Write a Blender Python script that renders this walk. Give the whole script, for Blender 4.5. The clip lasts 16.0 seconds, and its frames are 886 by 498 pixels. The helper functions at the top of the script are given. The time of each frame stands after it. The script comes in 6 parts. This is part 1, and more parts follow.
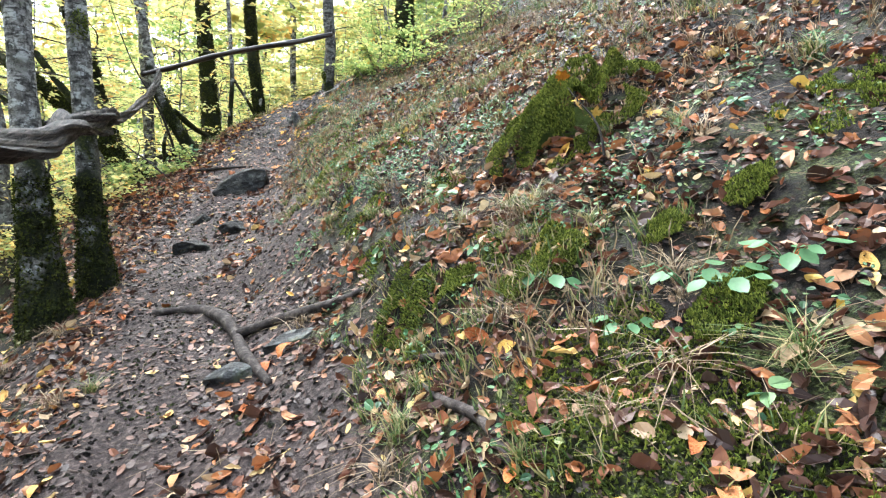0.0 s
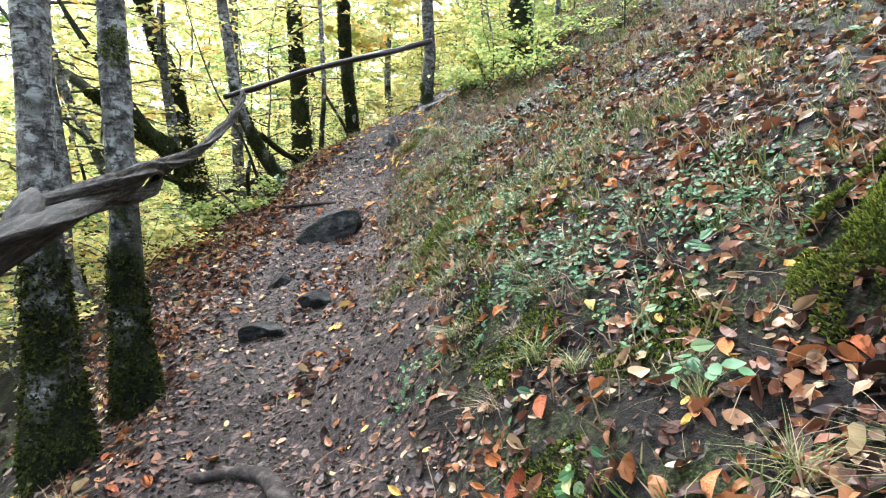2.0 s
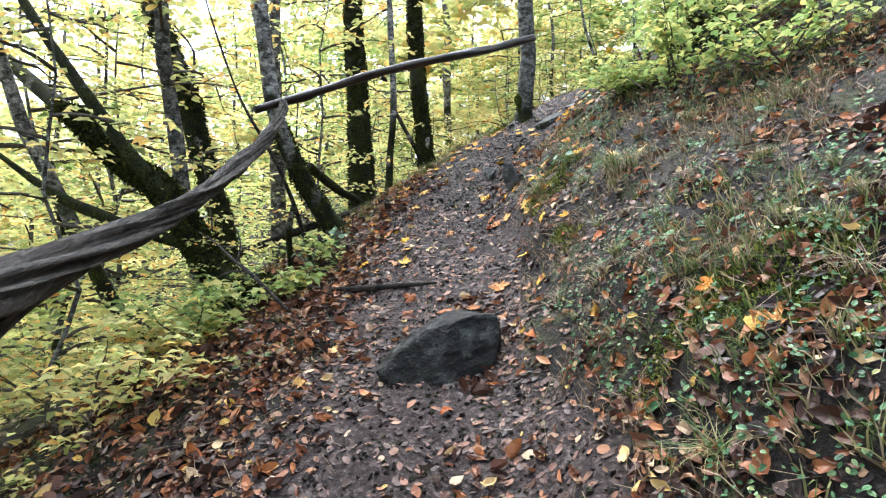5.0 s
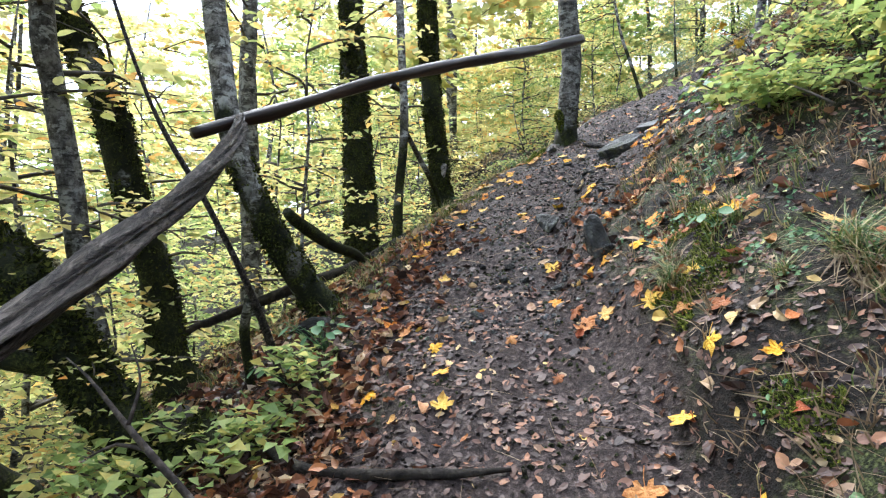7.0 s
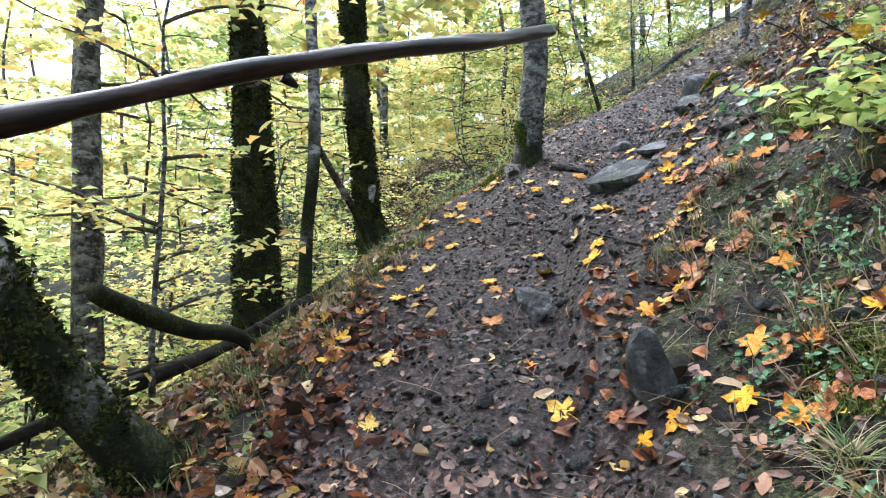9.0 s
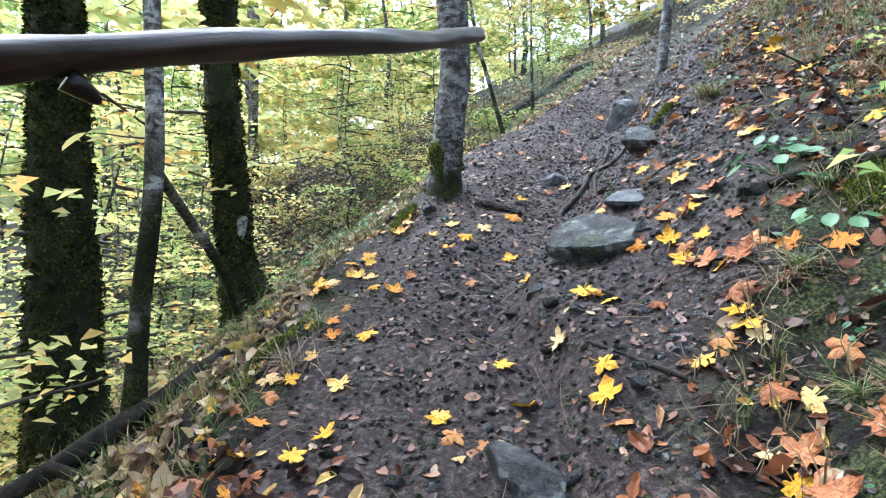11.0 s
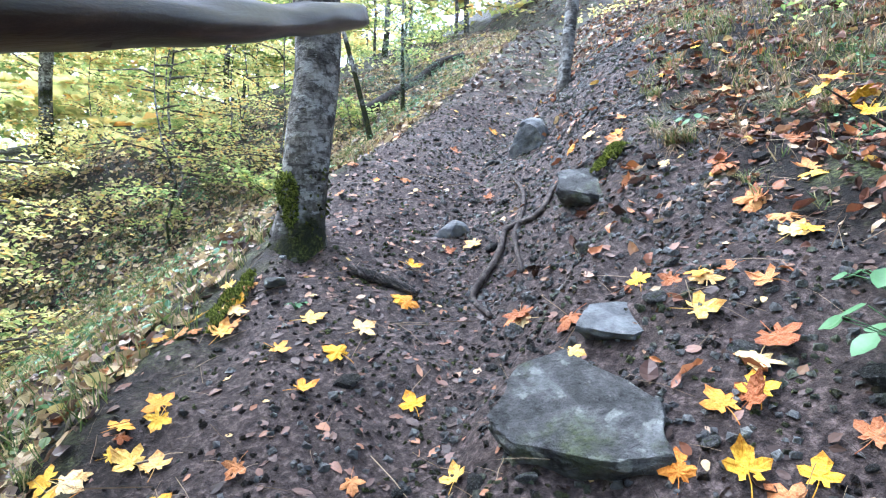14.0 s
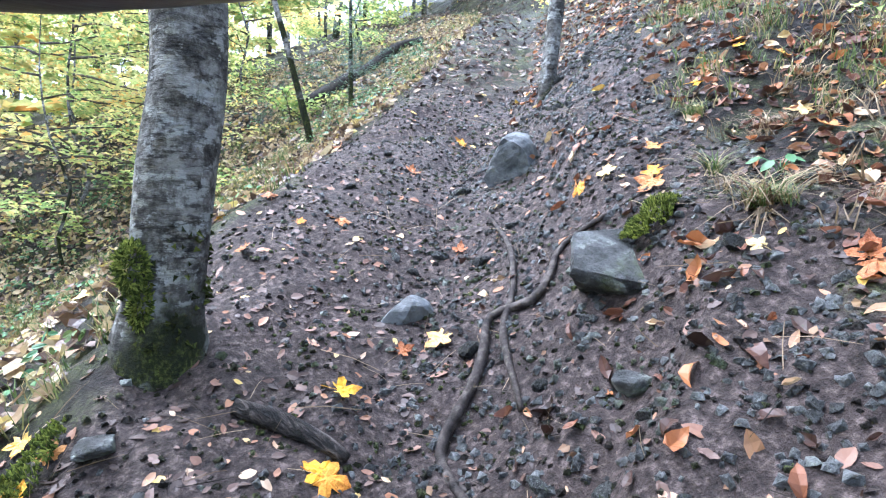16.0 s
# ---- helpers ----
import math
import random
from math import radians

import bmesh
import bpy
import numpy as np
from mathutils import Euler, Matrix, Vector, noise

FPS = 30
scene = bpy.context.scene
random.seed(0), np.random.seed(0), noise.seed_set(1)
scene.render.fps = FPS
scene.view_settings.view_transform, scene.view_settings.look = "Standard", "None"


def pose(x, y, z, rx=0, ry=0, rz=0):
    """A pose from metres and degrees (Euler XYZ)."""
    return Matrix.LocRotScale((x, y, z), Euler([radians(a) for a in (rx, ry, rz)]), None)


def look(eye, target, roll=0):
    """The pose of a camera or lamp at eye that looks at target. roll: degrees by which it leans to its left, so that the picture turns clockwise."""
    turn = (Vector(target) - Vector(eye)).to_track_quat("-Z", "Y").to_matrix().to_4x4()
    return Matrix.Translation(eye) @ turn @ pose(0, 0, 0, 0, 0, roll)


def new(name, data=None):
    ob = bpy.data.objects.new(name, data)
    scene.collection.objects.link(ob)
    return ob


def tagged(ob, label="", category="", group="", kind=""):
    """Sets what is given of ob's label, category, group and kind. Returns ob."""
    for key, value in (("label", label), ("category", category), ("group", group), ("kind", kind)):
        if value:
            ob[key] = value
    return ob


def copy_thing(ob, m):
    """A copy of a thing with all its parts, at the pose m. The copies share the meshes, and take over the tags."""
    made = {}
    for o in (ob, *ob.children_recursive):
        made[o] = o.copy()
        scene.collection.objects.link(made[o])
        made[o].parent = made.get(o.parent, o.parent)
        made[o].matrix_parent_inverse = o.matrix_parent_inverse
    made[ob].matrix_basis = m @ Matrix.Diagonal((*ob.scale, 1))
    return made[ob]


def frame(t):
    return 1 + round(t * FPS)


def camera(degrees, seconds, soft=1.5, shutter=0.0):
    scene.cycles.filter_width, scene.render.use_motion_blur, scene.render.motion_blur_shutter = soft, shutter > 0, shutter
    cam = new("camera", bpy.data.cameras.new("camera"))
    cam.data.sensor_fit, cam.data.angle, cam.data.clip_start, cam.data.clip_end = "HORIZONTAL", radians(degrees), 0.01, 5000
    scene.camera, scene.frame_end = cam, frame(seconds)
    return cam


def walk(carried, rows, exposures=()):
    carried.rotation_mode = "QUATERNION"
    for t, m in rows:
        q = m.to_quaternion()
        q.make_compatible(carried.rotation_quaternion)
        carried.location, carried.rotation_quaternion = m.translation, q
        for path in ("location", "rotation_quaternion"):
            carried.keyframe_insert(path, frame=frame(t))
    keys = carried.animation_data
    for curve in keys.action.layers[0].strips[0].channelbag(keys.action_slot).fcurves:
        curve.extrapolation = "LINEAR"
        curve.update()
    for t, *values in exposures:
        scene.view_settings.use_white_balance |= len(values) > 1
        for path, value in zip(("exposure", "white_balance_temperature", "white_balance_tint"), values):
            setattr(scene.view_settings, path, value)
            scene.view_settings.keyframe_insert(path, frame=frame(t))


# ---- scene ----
cam = camera(75.3, 16.0, soft=1.2)
PATH = [
    (0, (0.298, 0.112, 1.351), (0.223, 2.110, 1.295), -1.6),
    (0.5, (0.263, 0.344, 1.474), (0.106, 2.336, 1.414), -1.5),
    (1, (0.104, 0.708, 1.640), (-0.134, 2.692, 1.569), -1.5),
    (1.5, (-0.001, 1.121, 1.676), (-0.323, 3.094, 1.618), -1.3),
    (2, (-0.177, 1.559, 1.886), (-0.558, 3.522, 1.846), -1.4),
    (2.5, (-0.409, 1.957, 2.045), (-0.851, 3.908, 2.024), -1.4),
    (3, (-0.664, 2.401, 2.096), (-1.129, 4.346, 2.102), -1.4),
    (3.5, (-0.920, 2.810, 2.183), (-1.411, 4.749, 2.198), -1.4),
    (4, (-1.140, 3.277, 2.207), (-1.664, 5.207, 2.236), -1.5),
    (6.5, (-2.153, 5.289, 2.893), (-2.656, 7.223, 2.978), -1.1),
    (7, (-2.307, 5.758, 2.970), (-2.809, 7.691, 3.073), -1.3),
    (7.5, (-2.474, 6.168, 3.163), (-2.913, 8.116, 3.272), -1.2),
    (8, (-2.548, 6.558, 3.292), (-2.942, 8.516, 3.399), -1.2),
    (10.5, (-2.888, 8.050, 3.769), (-2.825, 10.047, 3.865), -1.3),
    (11, (-2.963, 8.265, 3.912), (-2.781, 10.254, 4.000), -1.2),
    (11.5, (-2.978, 8.394, 4.032), (-2.698, 10.372, 4.131), -1.1),
    (12, (-2.970, 8.649, 4.056), (-2.608, 10.614, 4.162), -0.9),
    (12.5, (-2.976, 8.888, 4.209), (-2.502, 10.829, 4.280), -0.6),
    (13, (-3.037, 9.061, 4.257), (-2.473, 10.980, 4.292), -0.5),
    (13.5, (-2.988, 9.231, 4.282), (-2.355, 11.128, 4.294), -0.4),
    (14, (-2.865, 9.552, 4.493), (-2.178, 11.431, 4.501), -0.3),
    (14.5, (-2.817, 9.725, 4.589), (-2.055, 11.574, 4.590), -0.0),
    (15, (-2.787, 9.961, 4.765), (-1.993, 11.796, 4.751), 0.0),
    (15.5, (-2.686, 10.130, 4.785), (-1.881, 11.961, 4.743), 0.0),
    (16, (-2.487, 10.522, 4.892), (-1.661, 12.343, 4.844), -0.1),
]
walk(cam, [(t, look(eye, target, roll)) for t, eye, target, roll in PATH], exposures=[(0, 2.27, 5850, 7), (4, 2.05, 5750, 9), (8, 1.92, 5650, 10), (11, 2.14, 5250, 10), (14, 2.50, 5150, 13), (16, 2.64, 5100, 13)])

# ---- light: an overcast sky over the wood ----
world = bpy.data.worlds.new("overcast_sky")
scene.world = world
world.use_nodes = True
wn = world.node_tree
wn.nodes.clear()
sky = wn.nodes.new("ShaderNodeTexSky")
sky.sky_type = 'NISHITA'
sky.sun_disc = False
sky.sun_elevation, sky.sun_rotation = radians(62), radians(-40)
sky.dust_density, sky.air_density, sky.ozone_density = 4.0, 1.0, 1.0
pale = wn.nodes.new("ShaderNodeHueSaturation")
pale.inputs["Saturation"].default_value = 0.5
sky_bg = wn.nodes.new("ShaderNodeBackground")
sky_bg.inputs["Strength"].default_value = 0.15
sky_out = wn.nodes.new("ShaderNodeOutputWorld")
wn.links.new(sky.outputs[0], pale.inputs["Color"])
wn.links.new(pale.outputs[0], sky_bg.inputs["Color"])
wn.links.new(sky_bg.outputs[0], sky_out.inputs["Surface"])
sun = new("sun", bpy.data.lights.new("sun", 'SUN'))
sun.data.energy, sun.data.angle, sun.data.color = 1.7, radians(50), (1.0, 0.98, 0.95)
sun.matrix_world = look((-13.5, 23.1, 39.5), (0, 7, 0))


# ---- materials ----
def material(name, rough=0.7):
    m = bpy.data.materials.new(name)
    m.use_nodes = True
    nt = m.node_tree
    b = nt.nodes["Principled BSDF"]
    b.inputs["Roughness"].default_value = rough
    b.inputs["Specular IOR Level"].default_value = 0.22
    return m, nt, b


def noise_node(nt, scale, detail=5.0, rough=0.6, coord="Object", stretch=None):
    tc = nt.nodes.new("ShaderNodeTexCoord")
    n = nt.nodes.new("ShaderNodeTexNoise")
    n.inputs["Scale"].default_value, n.inputs["Detail"].default_value, n.inputs["Roughness"].default_value = scale, detail, rough
    if stretch:
        mp = nt.nodes.new("ShaderNodeMapping")
        mp.inputs["Scale"].default_value = stretch
        nt.links.new(tc.outputs[coord], mp.inputs[0])
        nt.links.new(mp.outputs[0], n.inputs["Vector"])
    else:
        nt.links.new(tc.outputs[coord], n.inputs["Vector"])
    return n.outputs["Fac"]


def ramp(nt, fac, stops, interpolation='LINEAR'):
    r = nt.nodes.new("ShaderNodeValToRGB")
    r.color_ramp.interpolation = interpolation
    while len(r.color_ramp.elements) < len(stops):
        r.color_ramp.elements.new(0.5)
    for e, (p, c) in zip(r.color_ramp.elements, stops):
        e.position, e.color = p, (*c, 1)
    nt.links.new(fac, r.inputs[0])
    return r.outputs[0]


def mix(nt, fac, a, b, blend='MIX'):
    m = nt.nodes.new("ShaderNodeMix")
    m.data_type, m.blend_type = 'RGBA', blend
    for sock, v in ((m.inputs[0], fac), (m.inputs[6], a), (m.inputs[7], b)):
        if isinstance(v, (int, float)):
            sock.default_value = v
        elif isinstance(v, tuple):
            sock.default_value = (*v, 1)
        else:
            nt.links.new(v, sock)
    return m.outputs[2]


def bump(nt, b, fac, strength=0.5, distance=0.02):
    n = nt.nodes.new("ShaderNodeBump")
    n.inputs["Strength"].default_value, n.inputs["Distance"].default_value = strength, distance
    nt.links.new(fac, n.inputs["Height"])
    nt.links.new(n.outputs[0], b.inputs["Normal"])


def maths(nt, op, a, b=0.0):
    n = nt.nodes.new("ShaderNodeMath")
    n.operation = op
    n.use_clamp = True
    for sock, v in zip(n.inputs, (a, b)):
        if isinstance(v, (int, float)):
            sock.default_value = v
        else:
            nt.links.new(v, sock)
    return n.outputs[0]


def soil_material():
    m, nt, b = material("damp_soil", 0.62)
    b.inputs["Specular IOR Level"].default_value = 0.16
    big = noise_node(nt, 1.3, 4)
    fine = noise_node(nt, 38, 6, 0.7)
    grit = noise_node(nt, 150, 3, 0.7)
    bare = ramp(nt, fine, [(0.36, (0.004, 0.003, 0.0028)), (0.52, (0.046, 0.034, 0.030)), (0.70, (0.19, 0.148, 0.134))])
    bare = mix(nt, maths(nt, 'MULTIPLY', big, 0.45), bare, (0.056, 0.042, 0.038))
    humus = ramp(nt, fine, [(0.38, (0.002, 0.0016, 0.0012)), (0.55, (0.011, 0.008, 0.006)), (0.76, (0.075, 0.056, 0.040))])
    green = ramp(nt, noise_node(nt, 90, 3), [(0.34, (0.004, 0.006, 0.002)), (0.5, (0.03, 0.036, 0.012)), (0.7, (0.13, 0.15, 0.05))])
    patch = ramp(nt, noise_node(nt, 3.2, 5, 0.65), [(0.47, (0, 0, 0)), (0.6, (1, 1, 1))])
    humus = mix(nt, patch, humus, green)
    at = nt.nodes.new("ShaderNodeAttribute")
    at.attribute_name = "worn"
    col = mix(nt, at.outputs["Fac"], humus, bare)
    nt.links.new(col, b.inputs["Base Color"])
    nt.links.new(ramp(nt, big, [(0.35, (0.48, 0.48, 0.48)), (0.65, (0.8, 0.8, 0.8))]), b.inputs["Roughness"])
    h = mix(nt, 0.35, fine, grit)
    bump(nt, b, h, 0.75, 0.04)
    return m


def leaf_material(name, stops, translucent=0.35, rough=0.55, vein=0.0):
    m, nt, b = material(name, rough)
    g = nt.nodes.new("ShaderNodeNewGeometry")
    col = ramp(nt, g.outputs["Random Per Island"], stops)
    spots = noise_node(nt, 60, 3, 0.7)
    col = mix(nt, 0.55, col, mix(nt, spots, (0.35, 0.30, 0.25), (1.25, 1.2, 1.1)), 'MULTIPLY')
    nt.links.new(col, b.inputs["Base Color"])
    b.inputs["Specular IOR Level"].default_value = 0.28
    if translucent:
        t = nt.nodes.new("ShaderNodeBsdfTranslucent")
        nt.links.new(col, t.inputs["Color"])
        ms = nt.nodes.new("ShaderNodeMixShader")
        ms.inputs[0].default_value = translucent
        nt.links.new(b.outputs[0], ms.inputs[1])
        nt.links.new(t.outputs[0], ms.inputs[2])
        nt.links.new(ms.outputs[0], nt.nodes["Material Output"].inputs["Surface"])
    return m


def object_leaf_material(name, stops):
    """Leaves that are objects of their own: varied by the object's random number."""
    m, nt, b = material(name, 0.5)
    oi = nt.nodes.new("ShaderNodeObjectInfo")
    col = ramp(nt, oi.outputs["Random"], stops)
    blot = ramp(nt, noise_node(nt, 18, 5, 0.7), [(0.42, (1.0, 1.0, 1.0)), (0.62, (0.92, 0.72, 0.5)), (0.75, (0.45, 0.22, 0.12))])
    col = mix(nt, 0.75, col, blot, 'MULTIPLY')
    tc = nt.nodes.new("ShaderNodeTexCoord")
    span = nt.nodes.new("ShaderNodeVectorMath")
    span.operation = 'LENGTH'
    nt.links.new(tc.outputs["Object"], span.inputs[0])
    edge = maths(nt, 'MULTIPLY', span.outputs["Value"], mix(nt, noise_node(nt, 9, 4, 0.7), (0.6, 0.6, 0.6), (1.8, 1.8, 1.8)))
    col = mix(nt, maths(nt, 'MULTIPLY', ramp(nt, edge, [(0.40, (0, 0, 0)), (0.62, (1, 1, 1))]), 0.7), col, mix(nt, 1.0, col, (0.42, 0.26, 0.16), 'MULTIPLY'))
    veins = ramp(nt, noise_node(nt, 5, 2, 0.5, stretch=(1, 6, 1)), [(0.46, (1, 1, 1)), (0.5, (0.72, 0.66, 0.6)), (0.54, (1, 1, 1))])
    col = mix(nt, 0.8, col, veins, 'MULTIPLY')
    nt.links.new(col, b.inputs["Base Color"])
    bump(nt, b, noise_node(nt, 12, 4), 0.5, 0.03)
    return m


def bark_material(name, moss, dark=1.0, crack_tone=0.12):
    """Smooth grey bark with paler blotches and vertical cracks; moss up to that share, most of it low on the stem."""
    m, nt, b = material(name, 0.85)
    skin = ramp(nt, noise_node(nt, 12, 7, 0.72), [(0.34, (0.025 * dark, 0.023 * dark, 0.020 * dark)), (0.47, (0.12 * dark, 0.113 * dark, 0.10 * dark)), (0.60, (0.36 * dark, 0.35 * dark, 0.325 * dark))])
    pale = ramp(nt, noise_node(nt, 10, 6, 0.7, stretch=(1, 1, 1.5)), [(0.52, (0, 0, 0)), (0.57, (1, 1, 1))])
    skin = mix(nt, maths(nt, 'MULTIPLY', pale, 0.8), skin, (0.52 * dark, 0.53 * dark, 0.50 * dark))
    level = ramp(nt, noise_node(nt, 13, 4, 0.65, stretch=(1, 1, 3.5)), [(0.38, (0.14, 0.13, 0.12)), (0.46, (1, 1, 1))])
    crack = ramp(nt, noise_node(nt, 30, 4, 0.7, stretch=(1, 1, 0.5)), [(0.36, (crack_tone, crack_tone * 0.96, crack_tone * 0.88)), (0.46, (1, 1, 1))])
    col = mix(nt, 0.85, mix(nt, 0.85, skin, level, 'MULTIPLY'), crack, 'MULTIPLY')
    green = ramp(nt, noise_node(nt, 70, 4, 0.7), [(0.32, (0.003, 0.004, 0.0015)), (0.5, (0.022, 0.028, 0.006)), (0.7, (0.11, 0.125, 0.025))])
    green = mix(nt, ramp(nt, noise_node(nt, 7, 4, 0.6), [(0.4, (0, 0, 0)), (0.6, (1, 1, 1))]), green, (0.014, 0.016, 0.008))
    tc = nt.nodes.new("ShaderNodeTexCoord")
    sep = nt.nodes.new("ShaderNodeSeparateXYZ")
    nt.links.new(tc.outputs["Object"], sep.inputs[0])
    low = nt.nodes.new("ShaderNodeMapRange")
    low.inputs["From Min"].default_value, low.inputs["From Max"].default_value = 0.0, 1.6
    low.inputs["To Min"].default_value, low.inputs["To Max"].default_value = 0.10 + 0.60 * moss, -0.12 + 0.42 * moss
    nt.links.new(sep.outputs[2], low.inputs["Value"])
    cover = nt.nodes.new("ShaderNodeMath")
    cover.operation = 'ADD'
    nt.links.new(noise_node(nt, 3.0, 4, 0.6), cover.inputs[0])
    nt.links.new(low.outputs[0], cover.inputs[1])
    f = ramp(nt, cover.outputs[0], [(0.62, (0, 0, 0)), (0.72, (1, 1, 1))])
    nt.links.new(mix(nt, f, col, green), b.inputs["Base Color"])
    bump(nt, b, mix(nt, f, noise_node(nt, 16, 5, 0.65, stretch=(1, 1, 3)), noise_node(nt, 110, 4, 0.7)), 0.8, 0.02)
    return m


def simple_material(name, stops, scale, rough, strength=0.6, distance=0.02, stretch=None, coord="Object"):
    m, nt, b = material(name, rough)
    n = noise_node(nt, scale, 6, 0.68, stretch=stretch, coord=coord)
    col = ramp(nt, n, stops)
    col = mix(nt, 0.5, col, mix(nt, noise_node(nt, scale * 0.2, 3), (0.5, 0.5, 0.5), (1.4, 1.4, 1.4)), 'MULTIPLY')
    nt.links.new(col, b.inputs["Base Color"])
    bump(nt, b, n, strength, distance)
    return m


def cracked_wood_material(name, turn, rise=-16, scale=55, stops=((0.42, (0.003, 0.0024, 0.002)), (0.51, (0.030, 0.024, 0.021)), (0.67, (0.14, 0.12, 0.108))), rough=0.62, strength=1.0, depth=0.03):
    """Barkless wood whose grain and cracks run along one bearing and rise, given in degrees."""
    m, nt, b = material(name, rough)
    tc = nt.nodes.new("ShaderNodeTexCoord")
    mp = nt.nodes.new("ShaderNodeMapping")
    mp.vector_type = 'TEXTURE'
    mp.inputs["Rotation"].default_value = (0, radians(rise), radians(turn))
    mp.inputs["Scale"].default_value = (9, 1, 1)
    nt.links.new(tc.outputs["Object"], mp.inputs[0])
    n = nt.nodes.new("ShaderNodeTexNoise")
    n.inputs["Scale"].default_value, n.inputs["Detail"].default_value, n.inputs["Roughness"].default_value, n.inputs["Distortion"].default_value = scale, 6, 0.7, 0.6
    nt.links.new(mp.outputs[0], n.inputs["Vector"])
    fac = n.outputs["Fac"]
    col = ramp(nt, fac, stops)
    col = mix(nt, 0.6, col, mix(nt, noise_node(nt, 5, 4), (0.35, 0.33, 0.31), (1.45, 1.42, 1.4)), 'MULTIPLY')
    nt.links.new(col, b.inputs["Base Color"])
    bump(nt, b, fac, strength, depth)
    return m


def stone_material():
    m, nt, b = material("grey_stone", 0.7)
    col = ramp(nt, noise_node(nt, 7, 7, 0.7), [(0.34, (0.016, 0.016, 0.0155)), (0.52, (0.090, 0.092, 0.090)), (0.70, (0.25, 0.257, 0.252))])
    lichen = ramp(nt, noise_node(nt, 16, 3, 0.5), [(0.60, (0, 0, 0)), (0.66, (1, 1, 1))])
    col = mix(nt, maths(nt, 'MULTIPLY', lichen, 0.4), col, (0.40, 0.43, 0.38))
    g = nt.nodes.new("ShaderNodeNewGeometry")
    sep = nt.nodes.new("ShaderNodeSeparateXYZ")
    nt.links.new(g.outputs["Normal"], sep.inputs[0])
    mossy = maths(nt, 'MULTIPLY', ramp(nt, noise_node(nt, 3.1, 4), [(0.56, (0, 0, 0)), (0.64, (1, 1, 1))]), 0.6)
    col = mix(nt, mossy, col, ramp(nt, noise_node(nt, 80, 3), [(0.3, (0.02, 0.03, 0.008)), (0.7, (0.08, 0.11, 0.02))]))
    nt.links.new(col, b.inputs["Base Color"])
    bump(nt, b, noise_node(nt, 24, 7, 0.7), 1.0, 0.05)
    return m


SOIL = soil_material()
LITTER = leaf_material("brown_leaf_litter", [(0.0, (0.022, 0.013, 0.010)), (0.28, (0.065, 0.032, 0.022)), (0.5, (0.14, 0.060, 0.036)), (0.66, (0.26, 0.105, 0.052)), (0.80, (0.42, 0.17, 0.06)), (0.90, (0.36, 0.23, 0.14)), (0.96, (0.58, 0.45, 0.28)), (1.0, (0.66, 0.44, 0.08))], 0.12, 0.42)
PALE_LITTER = leaf_material("weathered_leaf_litter", [(0.0, (0.040, 0.028, 0.024)), (0.35, (0.10, 0.068, 0.056)), (0.65, (0.24, 0.18, 0.155)), (0.85, (0.42, 0.34, 0.29)), (0.96, (0.55, 0.46, 0.36)), (1.0, (0.60, 0.45, 0.10))], 0.1, 0.38)
PATH_LITTER = leaf_material("trodden_leaf_litter", [(0.0, (0.030, 0.020, 0.017)), (0.35, (0.075, 0.049, 0.041)), (0.62, (0.14, 0.085, 0.067)), (0.80, (0.21, 0.115, 0.080)), (0.92, (0.32, 0.15, 0.075)), (0.97, (0.46, 0.34, 0.24)), (1.0, (0.62, 0.45, 0.12))], 0.05, 0.5)
TAN_LITTER = leaf_material("tan_leaf_litter", [(0.0, (0.10, 0.06, 0.035)), (0.3, (0.28, 0.19, 0.11)), (0.6, (0.48, 0.37, 0.22)), (0.85, (0.62, 0.52, 0.32)), (1.0, (0.66, 0.55, 0.16))], 0.2, 0.5)
HERB = leaf_material("herb_leaf", [(0.0, (0.034, 0.082, 0.038)), (0.45, (0.080, 0.20, 0.085)), (0.78, (0.155, 0.30, 0.135)), (0.94, (0.27, 0.38, 0.18)), (1.0, (0.46, 0.42, 0.14))], 0.25, 0.4)
DARK_SCRAP = leaf_material("broken_leaf_scraps", [(0.0, (0.012, 0.008, 0.006)), (0.4, (0.045, 0.026, 0.018)), (0.7, (0.12, 0.062, 0.038)), (0.9, (0.26, 0.17, 0.10)), (1.0, (0.42, 0.34, 0.22))], 0.0, 0.6)
GRASS = leaf_material("grass_blade", [(0.0, (0.06, 0.11, 0.03)), (0.5, (0.14, 0.20, 0.06)), (0.75, (0.30, 0.28, 0.12)), (1.0, (0.45, 0.36, 0.20))], 0.3, 0.5)
STRAW = leaf_material("dry_grass", [(0.0, (0.11, 0.076, 0.044)), (0.5, (0.25, 0.185, 0.115)), (1.0, (0.40, 0.32, 0.21))], 0.2, 0.6)
MOSS = leaf_material("moss_tuft", [(0.0, (0.020, 0.032, 0.008)), (0.5, (0.11, 0.15, 0.026)), (1.0, (0.36, 0.41, 0.08))], 0.3, 0.8)
FOLIAGE = leaf_material("yellow_green_foliage", [(0.0, (0.40, 0.49, 0.17)), (0.3, (0.62, 0.67, 0.27)), (0.6, (0.80, 0.77, 0.34)), (0.86, (0.86, 0.70, 0.26)), (0.96, (0.84, 0.55, 0.17)), (1.0, (0.74, 0.36, 0.10))], 0.62, 0.5)
FOLIAGE_GREEN = leaf_material("green_foliage", [(0.0, (0.18, 0.29, 0.09)), (0.5, (0.38, 0.50, 0.17)), (0.85, (0.62, 0.65, 0.24)), (1.0, (0.78, 0.66, 0.20))], 0.55, 0.5)
